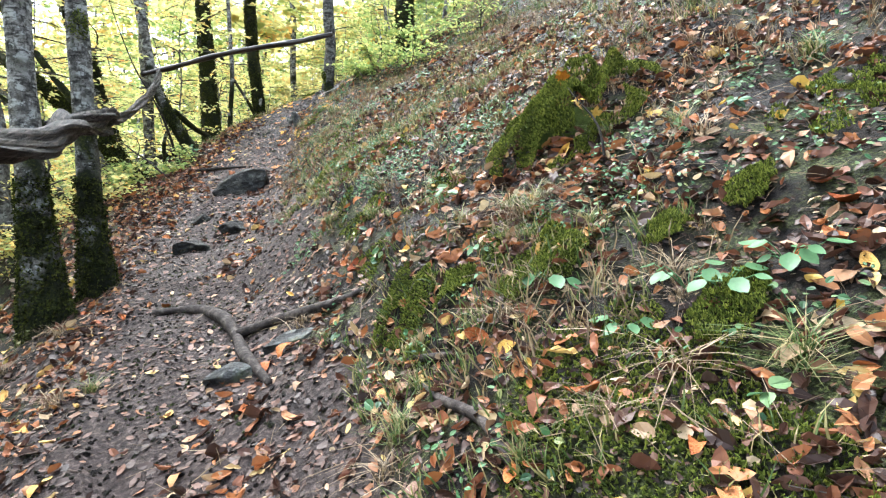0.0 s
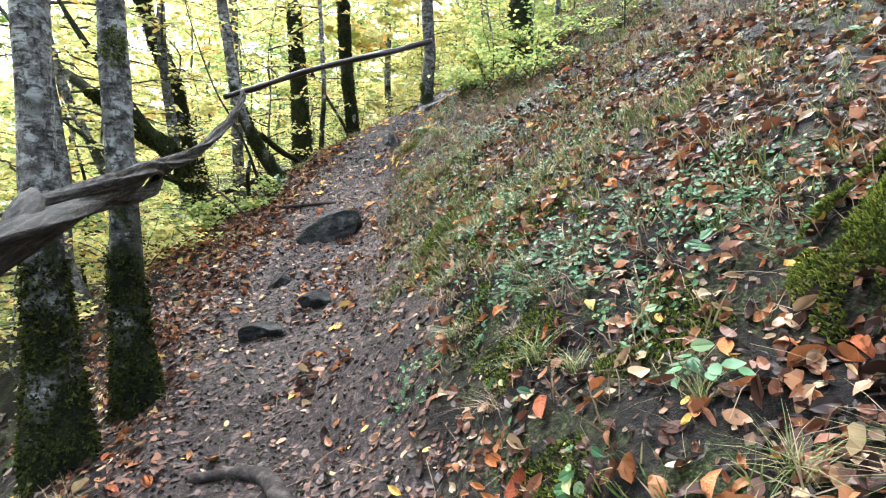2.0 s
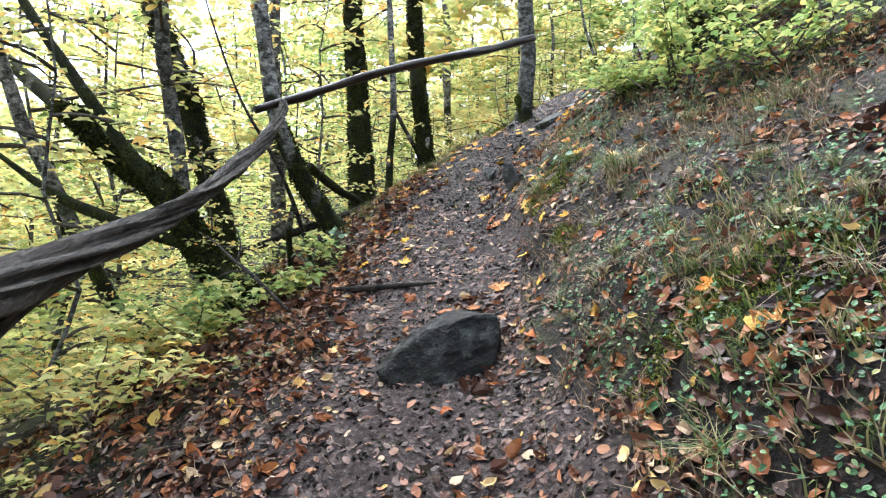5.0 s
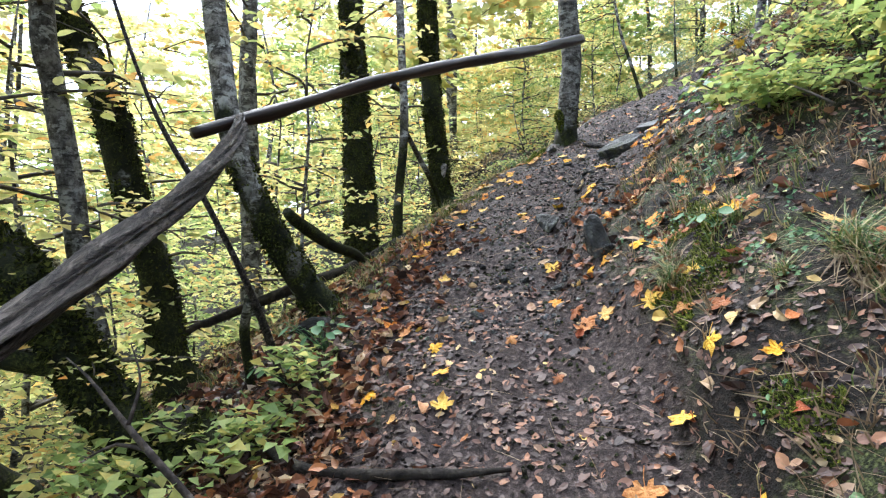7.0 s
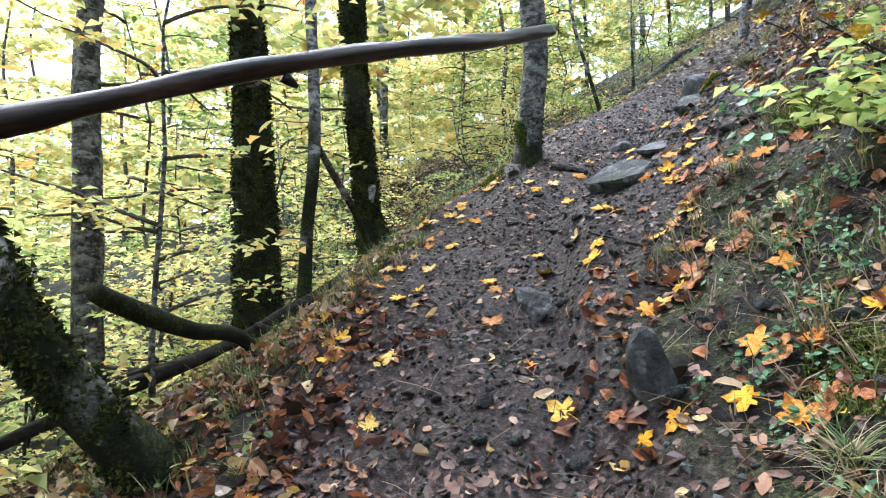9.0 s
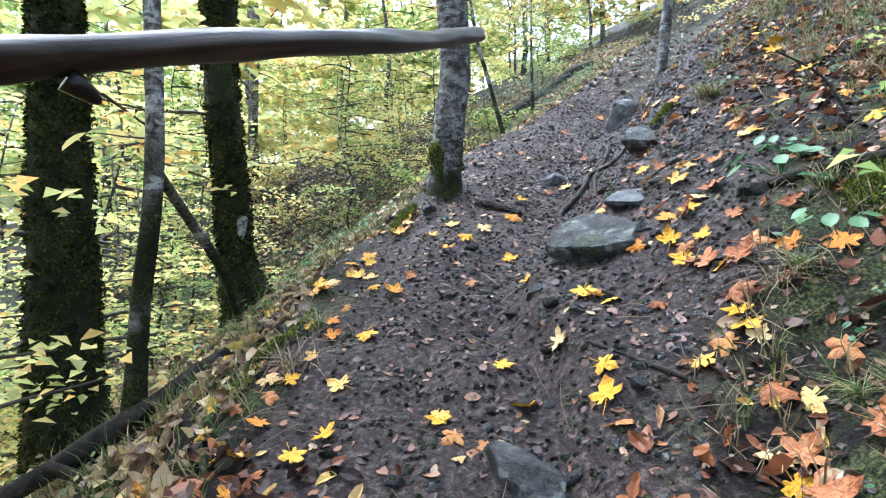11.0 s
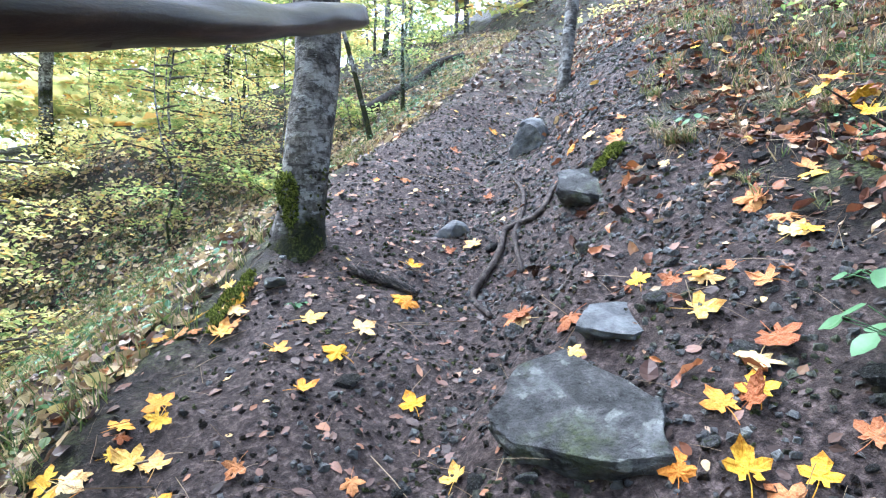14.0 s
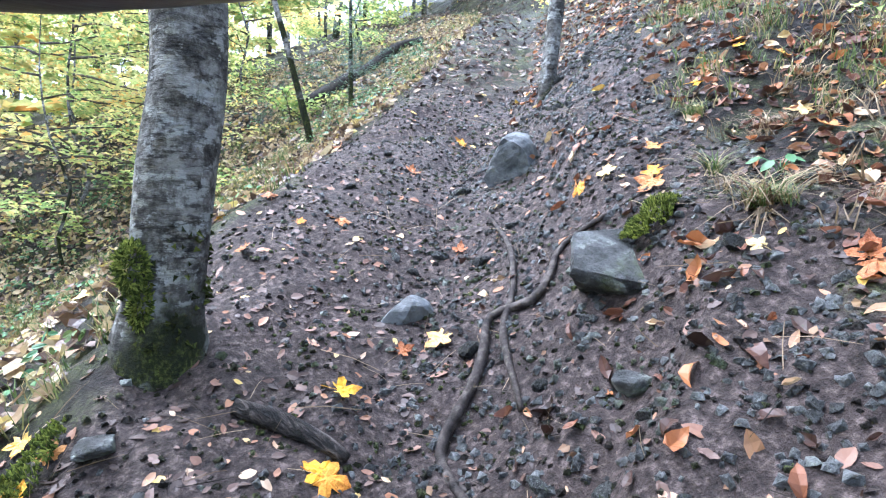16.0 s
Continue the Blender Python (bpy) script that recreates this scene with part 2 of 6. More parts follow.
NEEDLE = leaf_material("blue_green_needles", [(0.0, (0.09, 0.15, 0.11)), (1.0, (0.26, 0.36, 0.28))], 0.25, 0.6)
MAPLE = object_leaf_material("maple_leaf_yellow", [(0.0, (0.82, 0.46, 0.025)), (0.4, (0.80, 0.54, 0.07)), (0.65, (0.80, 0.66, 0.36)), (0.8, (0.78, 0.42, 0.05)), (1.0, (0.66, 0.26, 0.035))])
MAPLE_RUST = object_leaf_material("maple_leaf_rust", [(0.0, (0.30, 0.11, 0.04)), (0.5, (0.46, 0.20, 0.09)), (1.0, (0.58, 0.30, 0.10))])
BROAD_LEAF = object_leaf_material("fallen_leaf_orange", [(0.0, (0.30, 0.08, 0.03)), (0.4, (0.55, 0.20, 0.06)), (0.7, (0.55, 0.30, 0.16)), (1.0, (0.70, 0.45, 0.10))])
BARK = bark_material("grey_bark", 0.10, 0.52, 0.45)
BARK_MOSSY = bark_material("mossy_bark", 0.9, 0.75)
BARK_HALF = bark_material("half_mossy_bark", 0.42, 0.85)
STONE = stone_material()
ROOT = simple_material("root_bark", [(0.3, (0.008, 0.006, 0.005)), (0.5, (0.036, 0.028, 0.024)), (0.72, (0.13, 0.11, 0.095))], 22, 0.75, 0.7, 0.015)
RAIL_WOOD = cracked_wood_material("weathered_grey_wood", 116)
POLE_WOOD = cracked_wood_material("dark_peeled_pole", 63, -23, 14, [(0.36, (0.0016, 0.0010, 0.0008)), (0.52, (0.012, 0.0072, 0.0054)), (0.72, (0.058, 0.036, 0.026))], 0.36, 0.5, 0.008)
POLE_WOOD.node_tree.nodes["Principled BSDF"].inputs["Specular IOR Level"].default_value = 0.3
DARK_LOG = simple_material("rotten_dark_log", [(0.3, (0.006, 0.005, 0.004)), (0.55, (0.028, 0.023, 0.018)), (0.75, (0.075, 0.068, 0.050))], 18, 0.85, 0.8, 0.02)


# ---- the shape of the ground ----
KNOT_Y = np.array([-3, 0, 2, 4, 6, 8, 10, 12, 14, 17, 21.0])
PATH_Z = np.array([-0.76, 0.0, 0.48, 0.91, 1.56, 2.38, 3.35, 4.27, 5.44, 7.24, 9.51])
BANK = np.array([0.65, 0.63, 0.56, 0.77, 0.85, 0.77, 0.9, 0.94, 1.02, 0.94, 0.91])
HILL = np.array([0.56, 0.55, 0.52, 0.61, 0.56, 0.55, 0.6, 0.63, 0.68, 0.66, 0.65])
DROP = np.array([-0.56, -0.57, -0.57, -0.57, -0.56, -0.49, -0.55, -0.76, -0.76, -0.74, -0.49])
LINE_Y = np.array([-3, 0, 1.5, 3, 4.2, 5.5, 7, 8.5, 10, 11.3, 12.3, 13.4, 14.3, 16, 21.0])
LINE_X = np.array([0.8, 0.2, -0.6, -1.3, -1.85, -2.2, -2.5, -2.75, -2.75, -2.55, -2.15, -1.5, -0.75, 0.6, 4.0])


def lattice(ix, iy, seed):
    n = np.sin(ix * 127.1 + iy * 311.7 + seed * 74.7) * 43758.5453
    return n - np.floor(n)


def vnoise(x, y, scale, seed=0):
    """Smooth value noise from 0 to 1; scale is the size of a cell."""
    x, y = np.asarray(x, float) / scale, np.asarray(y, float) / scale
    ix, iy = np.floor(x), np.floor(y)
    fx, fy = x - ix, y - iy
    fx, fy = fx * fx * (3 - 2 * fx), fy * fy * (3 - 2 * fy)
    a, b = lattice(ix, iy, seed), lattice(ix + 1, iy, seed)
    c, d = lattice(ix, iy + 1, seed), lattice(ix + 1, iy + 1, seed)
    return (a + (b - a) * fx) * (1 - fy) + (c + (d - c) * fx) * fy


def soft(v, k=0.12):
    return k * np.logaddexp(0, v / k)


def reach(v, far):
    return far * (1 - np.exp(-np.maximum(v, 0) / far))


def across(x, y):
    return x - np.interp(y, LINE_Y, LINE_X)


def worn(x, y):
    """1 where feet have bared the soil, 0 on the planted slope."""
    u = across(x, y) + 0.5 * (vnoise(x, y, 0.45, 7) - 0.5)
    right = np.interp(y, [-3, 1, 2, 4, 5, 6.3, 8.3, 9.4, 10.0, 10.6, 13, 15, 18], [0.7, 0.8, 1.0, 1.15, 1.1, 0.92, 0.62, 0.62, 1.0, 1.5, 1.9, 1.9, 1.2])
    f = np.clip((right - u) / 0.2, 0, 1) * np.clip((u + 0.85) / 0.2, 0, 1)
    return f * np.clip((16.3 - y) / 1.5, 0, 1)


SHOULDER_Y = np.array([-3, 4.6, 5.3, 6.0, 6.8, 7.5, 8.3, 9.2, 21.0])
SHOULDER_U = np.array([0.65, 0.65, 0.85, 1.45, 1.4, 1.2, 0.95, 0.68, 0.65])
CUT_Y = np.array([-3, 1, 2, 4.2, 5.3, 6.5, 8.3, 9.5, 10.8, 11.2, 11.6, 12.5, 13.5, 16.0])
CUT_U = np.array([0.9, 0.9, 1.15, 1.25, 1.2, 0.92, 0.6, 0.36, 0.26, 0.45, 1.1, 1.1, 0.9, 0.9])
CUT_H = np.array([0.08, 0.12, 0.13, 0.13, 0.12, 0.13, 0.15, 0.20, 0.22, 0.12, 0.12, 0.10, 0.08, 0.0])


def cut_step(x, y, u):
    """The steep little soil face where the path is cut into the bank, fading out up the slope."""
    c = u - np.interp(y, CUT_Y, CUT_U) - 0.12 * (vnoise(x, y, 0.35, 8) - 0.5) - 0.05 * (vnoise(x, y, 0.11, 9) - 0.5)
    return np.interp(y, CUT_Y, CUT_H) / (1 + np.exp(-np.clip(c / 0.035, -30, 30))) * np.exp(-np.maximum(c, 0) / 1.0)


def ground_z(x, y):
    x, y = np.asarray(x, float), np.asarray(y, float)
    u = across(x, y)
    b, h = soft(u - 0.5) - soft(u - 1.2), reach(soft(u - 1.2), 28.0)
    left = reach(soft(-u - np.interp(y, SHOULDER_Y, SHOULDER_U), 0.2), 22.0)
    z = np.interp(y, KNOT_Y, PATH_Z) + np.interp(y, KNOT_Y, BANK) * b + np.interp(y, KNOT_Y, HILL) * h + np.interp(y, KNOT_Y, DROP) * left
    z = z + 0.35 * reach(y - 21, 30.0) - 0.3 * reach(-3 - y, 20.0)
    z = z + cut_step(x, y, u)
    rough = 1.0 - 0.45 * worn(x, y)
    z = z + rough * (0.10 * (vnoise(x, y, 0.9, 1) - 0.5) + 0.055 * (vnoise(x, y, 0.33, 2) - 0.5)) + 0.060 * (vnoise(x, y, 0.16, 3) - 0.5) + 0.024 * (vnoise(x, y, 0.07, 4) - 0.5)
    far = np.clip((np.hypot(x + 2, y - 8) - 25) / 60, 0, 1)
    return z + far * 3.0 * (vnoise(x, y, 17, 5) - 0.5)


def gz(x, y):
    return float(ground_z(x, y))


def ground_normal(x, y, d=0.06):
    nx = -(ground_z(x + d, y) - ground_z(x - d, y)) / (2 * d)
    ny = -(ground_z(x, y + d) - ground_z(x, y - d)) / (2 * d)
    n = np.stack([nx, ny, np.ones_like(nx)], -1)
    return n / np.linalg.norm(n, axis=-1, keepdims=True)


# ---- mesh tools ----
def mesh_of(name, verts, faces, mat, smooth=True):
    me = bpy.data.meshes.new(name)
    me.from_pydata(np.asarray(verts).tolist(), [], faces if isinstance(faces, list) else faces.tolist())
    me.materials.append(mat)
    if smooth:
        me.polygons.foreach_set("use_smooth", [True] * len(me.polygons))
    me.update()
    return me


def part(name, geo, mat, parent, label="", smooth=True):
    ob = new(name, mesh_of(name, geo[0], geo[1], mat, smooth))
    ob.parent = parent
    if label:
        tagged(ob, label)
    return ob


def thing(name, x, y, z, label, category, group="", kind=""):
    e = new(name)
    e.empty_display_size = 0.1
    e.location = (x, y, z)
    return tagged(e, label, category, group, kind)


def join(*geos):
    vs, fs, n = [], [], 0
    for v, f in geos:
        v = np.asarray(v)
        vs.append(v)
        fs += [[i + n for i in q] for q in (f if isinstance(f, list) else f.tolist())]
        n += len(v)
    return np.concatenate(vs), fs


def curve_through(points, step):
    """Catmull-Rom through the points (x, y, z, radius), one sample every step metres."""
    p = np.array(points, float)
    p = np.vstack([2 * p[0] - p[1], p, 2 * p[-1] - p[-2]])
    out = []
    for i in range(1, len(p) - 2):
        a, b, c, d = p[i - 1:i + 3]
        n = max(2, int(np.linalg.norm((c - b)[:3]) / step))
        t = np.linspace(0, 1, n, endpoint=False)[:, None]
        out.append(0.5 * (2 * b + (c - a) * t + (2 * a - 5 * b + 4 * c - d) * t ** 2 + (3 * b - a - 3 * c + d) * t ** 3))
    out.append(p[-2][None])
    q = np.vstack(out)
    q[:, 3] = np.maximum(q[:, 3], 0.001)
    return q


def tube(points, sides=10, step=0.12, lump=0.06, seed=0, twist=0.0, flute=0.0, groove=0.0):
    """A tapered, knotty round bar through (x, y, z, radius) with closed ends."""
    q = curve_through(points, step)
    c, r = q[:, :3], q[:, 3]
    t = np.gradient(c, axis=0)
    t /= np.linalg.norm(t, axis=1, keepdims=True) + 1e-9
    ref = np.array([1.0, 0, 0]) if abs(t[0][0]) < 0.8 else np.array([0, 1.0, 0])
    verts, n = [], len(c)
    u = ref
    a = np.arange(sides) * 2 * np.pi / sides
    for i in range(n):
        u = u - t[i] * (u @ t[i])
        u /= np.linalg.norm(u)
        w = np.cross(t[i], u)
        ang = a + twist * i * step
        wob = 1 + lump * (2 * vnoise(np.cos(a) * 1.3 + 9 + i * step * 0.5, np.sin(a) * 1.3 + i * step * 2.2, 0.6, seed) - 1) + lump * 0.8 * (2 * vnoise(a * 0 + i * step, a * 0 + seed, 0.22, seed + 3) - 1)
        wob = wob + flute * np.sin(a * 3 + seed) + groove * (vnoise(np.cos(a) * 3.2 + 20 + i * step * 0.7, np.sin(a) * 3.2 + i * step * 0.4, 1.0, seed + 5) - 0.5)
        verts.append(c[i] + r[i] * wob[:, None] * (np.cos(ang)[:, None] * u + np.sin(ang)[:, None] * w))
    verts = np.vstack(verts)
    faces = [[i * sides + j, i * sides + (j + 1) % sides, (i + 1) * sides + (j + 1) % sides, (i + 1) * sides + j] for i in range(n - 1) for j in range(sides)]
    faces += [list(range(sides))[::-1], [(n - 1) * sides + j for j in range(sides)]]
    return verts, faces


def scatter(template, faces, pos, normal, heading, size, tilt):
    """Copies of a small template, laid on the normals, joined into one set of vertices and faces."""
    n = len(pos)
    nrm = normal + tilt
    nrm = nrm / np.linalg.norm(nrm, axis=1, keepdims=True)
    h = np.stack([np.cos(heading), np.sin(heading), np.zeros(n)], 1)
    x = h - nrm * np.sum(h * nrm, 1, keepdims=True)
    x /= np.linalg.norm(x, axis=1, keepdims=True) + 1e-9
    y = np.cross(nrm, x)
    size = np.asarray(size).reshape(n, -1)
    t = template[None] * size[:, None, :]
    v = pos[:, None] + t[..., :1] * x[:, None] + t[..., 1:2] * y[:, None] + t[..., 2:] * nrm[:, None]
    f = np.asarray(faces)[None] + (np.arange(n) * len(template))[:, None, None]
    return v.reshape(-1, 3), f.reshape(-1, np.asarray(faces).shape[1])


def ovate(curl=0.2, fold=0.15, width=0.28):
    """A pointed leaf of length 1 along x: a midrib with two rows of margin."""
    xs = np.array([0, 0.22, 0.5, 0.78, 1.0])
    ws = np.array([0.02, 0.85, 1.0, 0.6, 0.0]) * width
    z = curl * (4 * (xs - 0.5) ** 2 - 0.3) * 0.5
    mid = np.stack([xs - 0.5, xs * 0, z], 1)
    up = fold * ws / width * 0.5
    lft, rgt = np.stack([xs - 0.5, ws, z + up], 1), np.stack([xs - 0.5, -ws, z + up * 0.6], 1)
    v = np.vstack([mid, lft[1:4], rgt[1:4]])
    f = [[0, 1, 5, 5], [1, 2, 6, 5], [2, 3, 7, 6], [3, 4, 7, 7], [0, 8, 1, 1], [1, 8, 9, 2], [2, 9, 10, 3], [3, 10, 4, 4]]
    tri = []
    for a, b, c, d in f:
        tri.append([a, b, c])
        if d not in (a, b, c):
            tri.append([a, c, d])
    return v, np.array(tri)


def dead_leaf(curl=0.2, fold=0.15, width=0.28, wave=0.05, seed=0):
    """A fallen beech leaf: a rounded outline of six stations either side of the midrib, waved and curled."""
    rng = np.random.RandomState(seed)
    xs = np.array([0, 0.14, 0.38, 0.66, 0.87, 1.0])
    ws = np.array([0, 0.62, 1.0, 0.88, 0.46, 0]) * width
    z = curl * (4 * (xs - 0.5) ** 2 - 0.3) * 0.5
    mid = np.stack([xs - 0.5, 0.05 * np.sin(xs * 3 + seed), z], 1)
    rows = []
    for side, share in ((1, 1.0), (-1, 0.6)):
        rows.append(np.stack([xs - 0.5, side * ws * (1 + rng.normal(0, 0.08, 6)), z + fold * ws / width * 0.5 * share + rng.normal(0, wave, 6)], 1)[1:5])
    v = np.vstack([mid, *rows])
    f = []
    for base, flip in ((6, False), (10, True)):
        tris = [[0, 1, base], [4, 5, base + 3]]
        for i in range(3):
            tris += [[1 + i, 2 + i, base + i + 1], [1 + i, base + i + 1, base + i]]
        f += [t[::-1] if flip else t for t in tris]
    return v, np.array(f)


def low_leaf(curl=0.2, fold=0.3, width=0.28):
    """The same leaf with fewer stations, for litter that nobody looks at singly."""
    xs, ws = np.array([0, 0.3, 0.72, 1.0]), np.array([0, 0.95, 0.75, 0]) * width
    z = curl * (4 * (xs - 0.5) ** 2 - 0.3) * 0.5
    up = fold * ws / width * 0.5
    v = np.vstack([np.stack([xs - 0.5, xs * 0, z], 1), np.stack([xs - 0.5, ws, z + up], 1)[1:3], np.stack([xs - 0.5, -ws, z + up * 0.6], 1)[1:3]])
    return v, np.array([[0, 1, 4], [1, 5, 4], [1, 2, 5], [2, 3, 5], [0, 6, 1], [1, 6, 7], [1, 7, 2], [2, 7, 3]])


def blade_leaf(fold=0.2, width=0.3):
    """A leaf in two triangles hinged on its midrib, for the wood behind."""
    return np.array([[0, 0, 0], [0.5, width, fold], [1, 0, -0.06], [0.5, -width, fold]]), np.array([[0, 2, 1], [0, 3, 2]])


def kite(fold=0.18, width=0.3):
    """A folded leaf in two triangles a side, for foliage away from the path."""
    v = np.array([[0, 0, 0], [0.45, width, fold], [1, 0, -0.08], [0.45, -width, fold], [0.45, 0, 0.02]])
    return v, np.array([[0, 4, 1], [4, 2, 1], [0, 3, 4], [4, 3, 2]])


def beech_leaf(fold=0.16):
    """A pointed oval leaf folded a little along its midrib."""
    half = [(-0.36, 0.19, 0.3), (-0.1, 0.27, 0.5), (0.2, 0.22, 0.45), (0.4, 0.1, 0.15)]
    v = [[-0.5, 0, 0]] + [[x, -w, fold * k] for x, w, k in half] + [[0.55, 0, -0.07]] + [[x, w, fold * k] for x, w, k in half[::-1]]
    return np.array(v), np.array([[0, 1, 2, 3], [0, 3, 4, 5], [0, 5, 6, 7], [0, 7, 8, 9]])


def maple_outline():
    """The lobed margin of a maple leaf, about 1 across, stalk end at the origin side."""
    lobes = [(-155, 0.26), (-138, 0.34), (-118, 0.22), (-98, 0.40), (-76, 0.50), (-58, 0.36), (-46, 0.24), (-30, 0.44), (-14, 0.47), (0, 0.62)]
    pts = lobes + [(-a, r) for a, r in lobes[-2::-1]]
    return np.array([(r * math.cos(radians(a)), r * math.sin(radians(a))) for a, r in pts])


def maple_leaf_geo(curl=0.15, seed=0):
    rng = np.random.RandomState(seed)
    o = maple_outline() * (1 + 0.10 * (rng.rand(19, 1) - 0.5))
    rim = np.column_stack([o, curl * (np.hypot(o[:, 0], o[:, 1]) ** 2) * 2.0 + 0.09 * (rng.rand(len(o)) - 0.5)])
    inner = np.column_stack([o * 0.45, 0.02 + 0.05 * (rng.rand(len(o)) - 0.5)])
    v = np.vstack([[[0, 0, 0.03]], inner, rim])
    n = len(o)
    f = []
    for i in range(n - 1):
        f += [[0, 1 + i, 2 + i], [1 + i, 1 + n + i, 2 + n + i, 2 + i]]
    f.append([0, n, 1])
    stalk = tube([(-0.05, 0, 0.0, 0.012), (-0.32, 0.02, 0.03, 0.010), (-0.62, 0.09, 0.01, 0.014)], 4, 0.2, 0)
    return join((v, f), stalk)


RNG = np.random.RandomState(5)


# ---- the ground: one sheet to the horizon ----
def growing(core, far):
    out, d, v = [], core[1] - core[0], core[-1]
    while v < far:
        d *= 1.16
        v += d
        out.append(v)
    return np.array(out)


def build_ground():
    cx, cy = np.arange(-5.4, 2.6, 0.045), np.arange(-0.6, 16.6, 0.05)
    xs = np.concatenate([-growing(-cx[::-1], 420)[::-1], cx, growing(cx, 420)])
    ys = np.concatenate([-growing(-cy[::-1], 420)[::-1], cy, growing(cy, 420)])
    X, Y = np.meshgrid(xs, ys)
    X, Y = X.ravel(), Y.ravel()
    v = np.stack([X, Y, ground_z(X, Y)], 1)
    nx, ny = len(xs), len(ys)
    i = (np.arange(ny - 1)[:, None] * nx + np.arange(nx - 1)[None]).ravel()
    f = np.stack([i, i + 1, i + nx + 1, i + nx], 1)
    ob = new("ground", mesh_of("ground", v, f, SOIL))
    at = ob.data.attributes.new("worn", 'FLOAT', 'POINT')
    at.data.foreach_set("value", worn(X, Y))
    tagged(ob, "dark damp forest soil with a trodden path up the slope", "ground", kind="structure")


build_ground()


# ---- trees ----
TWIG_BARK = simple_material("thin_twig_bark", [(0.3, (0.03, 0.026, 0.02)), (0.6, (0.10, 0.088, 0.07))], 30, 0.8, 0.3, 0.005)


def spray_leaves(branches, rng, per_metre, size, template, droop=0.3):
    """Leaves lying roughly flat along branches; each branch is an array of points."""
    pos = []
    for b in branches:
        seg = np.linalg.norm(np.diff(b, axis=0), axis=1)
        n = max(3, int(seg.sum() * per_metre))
        t = rng.rand(n) ** 0.75 * (len(b) - 1)
        k = np.minimum(t.astype(int), len(b) - 2)
        pos.append(b[k] + (b[k + 1] - b[k]) * (t - k)[:, None] + rng.normal(0, 0.05, (n, 3)) * [1, 1, 0.6])
    pos = np.vstack(pos)
    n = len(pos)
    up = np.tile([0, 0, 1.0], (n, 1))
    return scatter(template[0], template[1], pos, up, rng.rand(n) * 6.283, (size * (0.65 + 0.7 * rng.rand(n)))[:, None] * np.ones(3), rng.normal(0, droop, (n, 3)))


def twig_tubes(branches, r0, sides=4, step=0.35):
    geos = []
    for b in branches:
        r = np.linspace(r0, r0 * 0.3, len(b))
        geos.append(tube(np.column_stack([b, r]), sides, step, 0))
    return join(*geos)


def branch(rng, start, heading, length, rise, segs=5, wander=0.18):
    p, h, out = np.array(start, float), heading, [np.array(start, float)]
    for i in range(segs):
        h += rng.normal(0, wander)
        p = p + np.array([math.cos(h), math.sin(h), rise + rng.normal(0, 0.10)]) * length / segs
        rise -= 0.05
        out.append(p)
    return np.array(out)


def crown_branches(rng, stem, low, count, length, rise):
    """Branches off the part of the stem above the share low, with side twigs."""
    mains, twigs = [], []
    for i in range(count):
        t = low + (1 - low) * (i + rng.rand()) / count
        k = min(int(t * (len(stem) - 1)), len(stem) - 2)
        p = stem[k] + (stem[k + 1] - stem[k]) * (t * (len(stem) - 1) - k)
        h = rng.rand() * 6.283
        ln = length * (1.15 - 0.6 * t) * (0.7 + 0.6 * rng.rand())
        b = branch(rng, p, h, ln, rise + rng.normal(0, 0.12))
        mains.append(b)
        for j in range(1, len(b)):
            for s in (-1, 1):
                if rng.rand() < 0.85:
                    twigs.append(branch(rng, b[j], math.atan2(*(b[j] - b[j - 1])[1::-1]) + s * (0.7 + 0.3 * rng.rand()), ln * 0.35 * (0.6 + 0.6 * rng.rand()), 0.02, 3))
    return mains, twigs


def clear_of_path(b, half=1.15):
    """Whether a branch, in world places, keeps out of the space that a walker needs."""
    return not np.any((np.abs(across(b[:, 0], b[:, 1]) + 0.2) < half) & (b[:, 2] < ground_z(b[:, 0], b[:, 1]) + 3.0))


def tree(name, points, label, bark, sides=14, crown=None, foliage=None, seed=0, leaf=0.075, limbs=(), group="", flute=0.05, density=16):
    """A tree: a stem through (x, y, z, radius) in the world; crown = (low share, count, length, rise); limbs are further bars."""
    p = np.array(points, float)
    x0, y0 = p[0][:2]
    z0 = gz(x0, y0)
    root = thing(name, x0, y0, z0, label, "tree", group)
    p[:, :3] -= (x0, y0, z0)
    flare = np.vstack([[p[0][0], p[0][1], -0.25, p[0][3] * 1.25], [p[0][0], p[0][1], 0.03, p[0][3] * 1.1], p[1:] if p[0][2] < 0.25 else p])
    part("trunk", tube(flare, sides, 0.09, 0.09, seed, 0, flute), bark, root)
    for limb in limbs:
        q = np.array(limb, float)
        q[:, :3] -= (x0, y0, z0)
        part("limb", tube(q, 9, 0.1, 0.09, seed + 2), bark, root)
    if crown:
        rng = np.random.RandomState(seed + 40)
        stem = curve_through(p, 0.3)[:, :3]
        mains, twigs = crown_branches(rng, stem, *crown)
        mains, twigs = ([b for b in bs if clear_of_path(b + (x0, y0, z0))] for bs in (mains, twigs))
        tagged(part("branchwork", join(twig_tubes(mains, 0.016), twig_tubes(twigs, 0.005)), TWIG_BARK, root), kind="stuff")
        part("foliage", spray_leaves(mains + twigs, rng, density, leaf * 1.12, beech_leaf()), foliage or FOLIAGE, root)
    return root


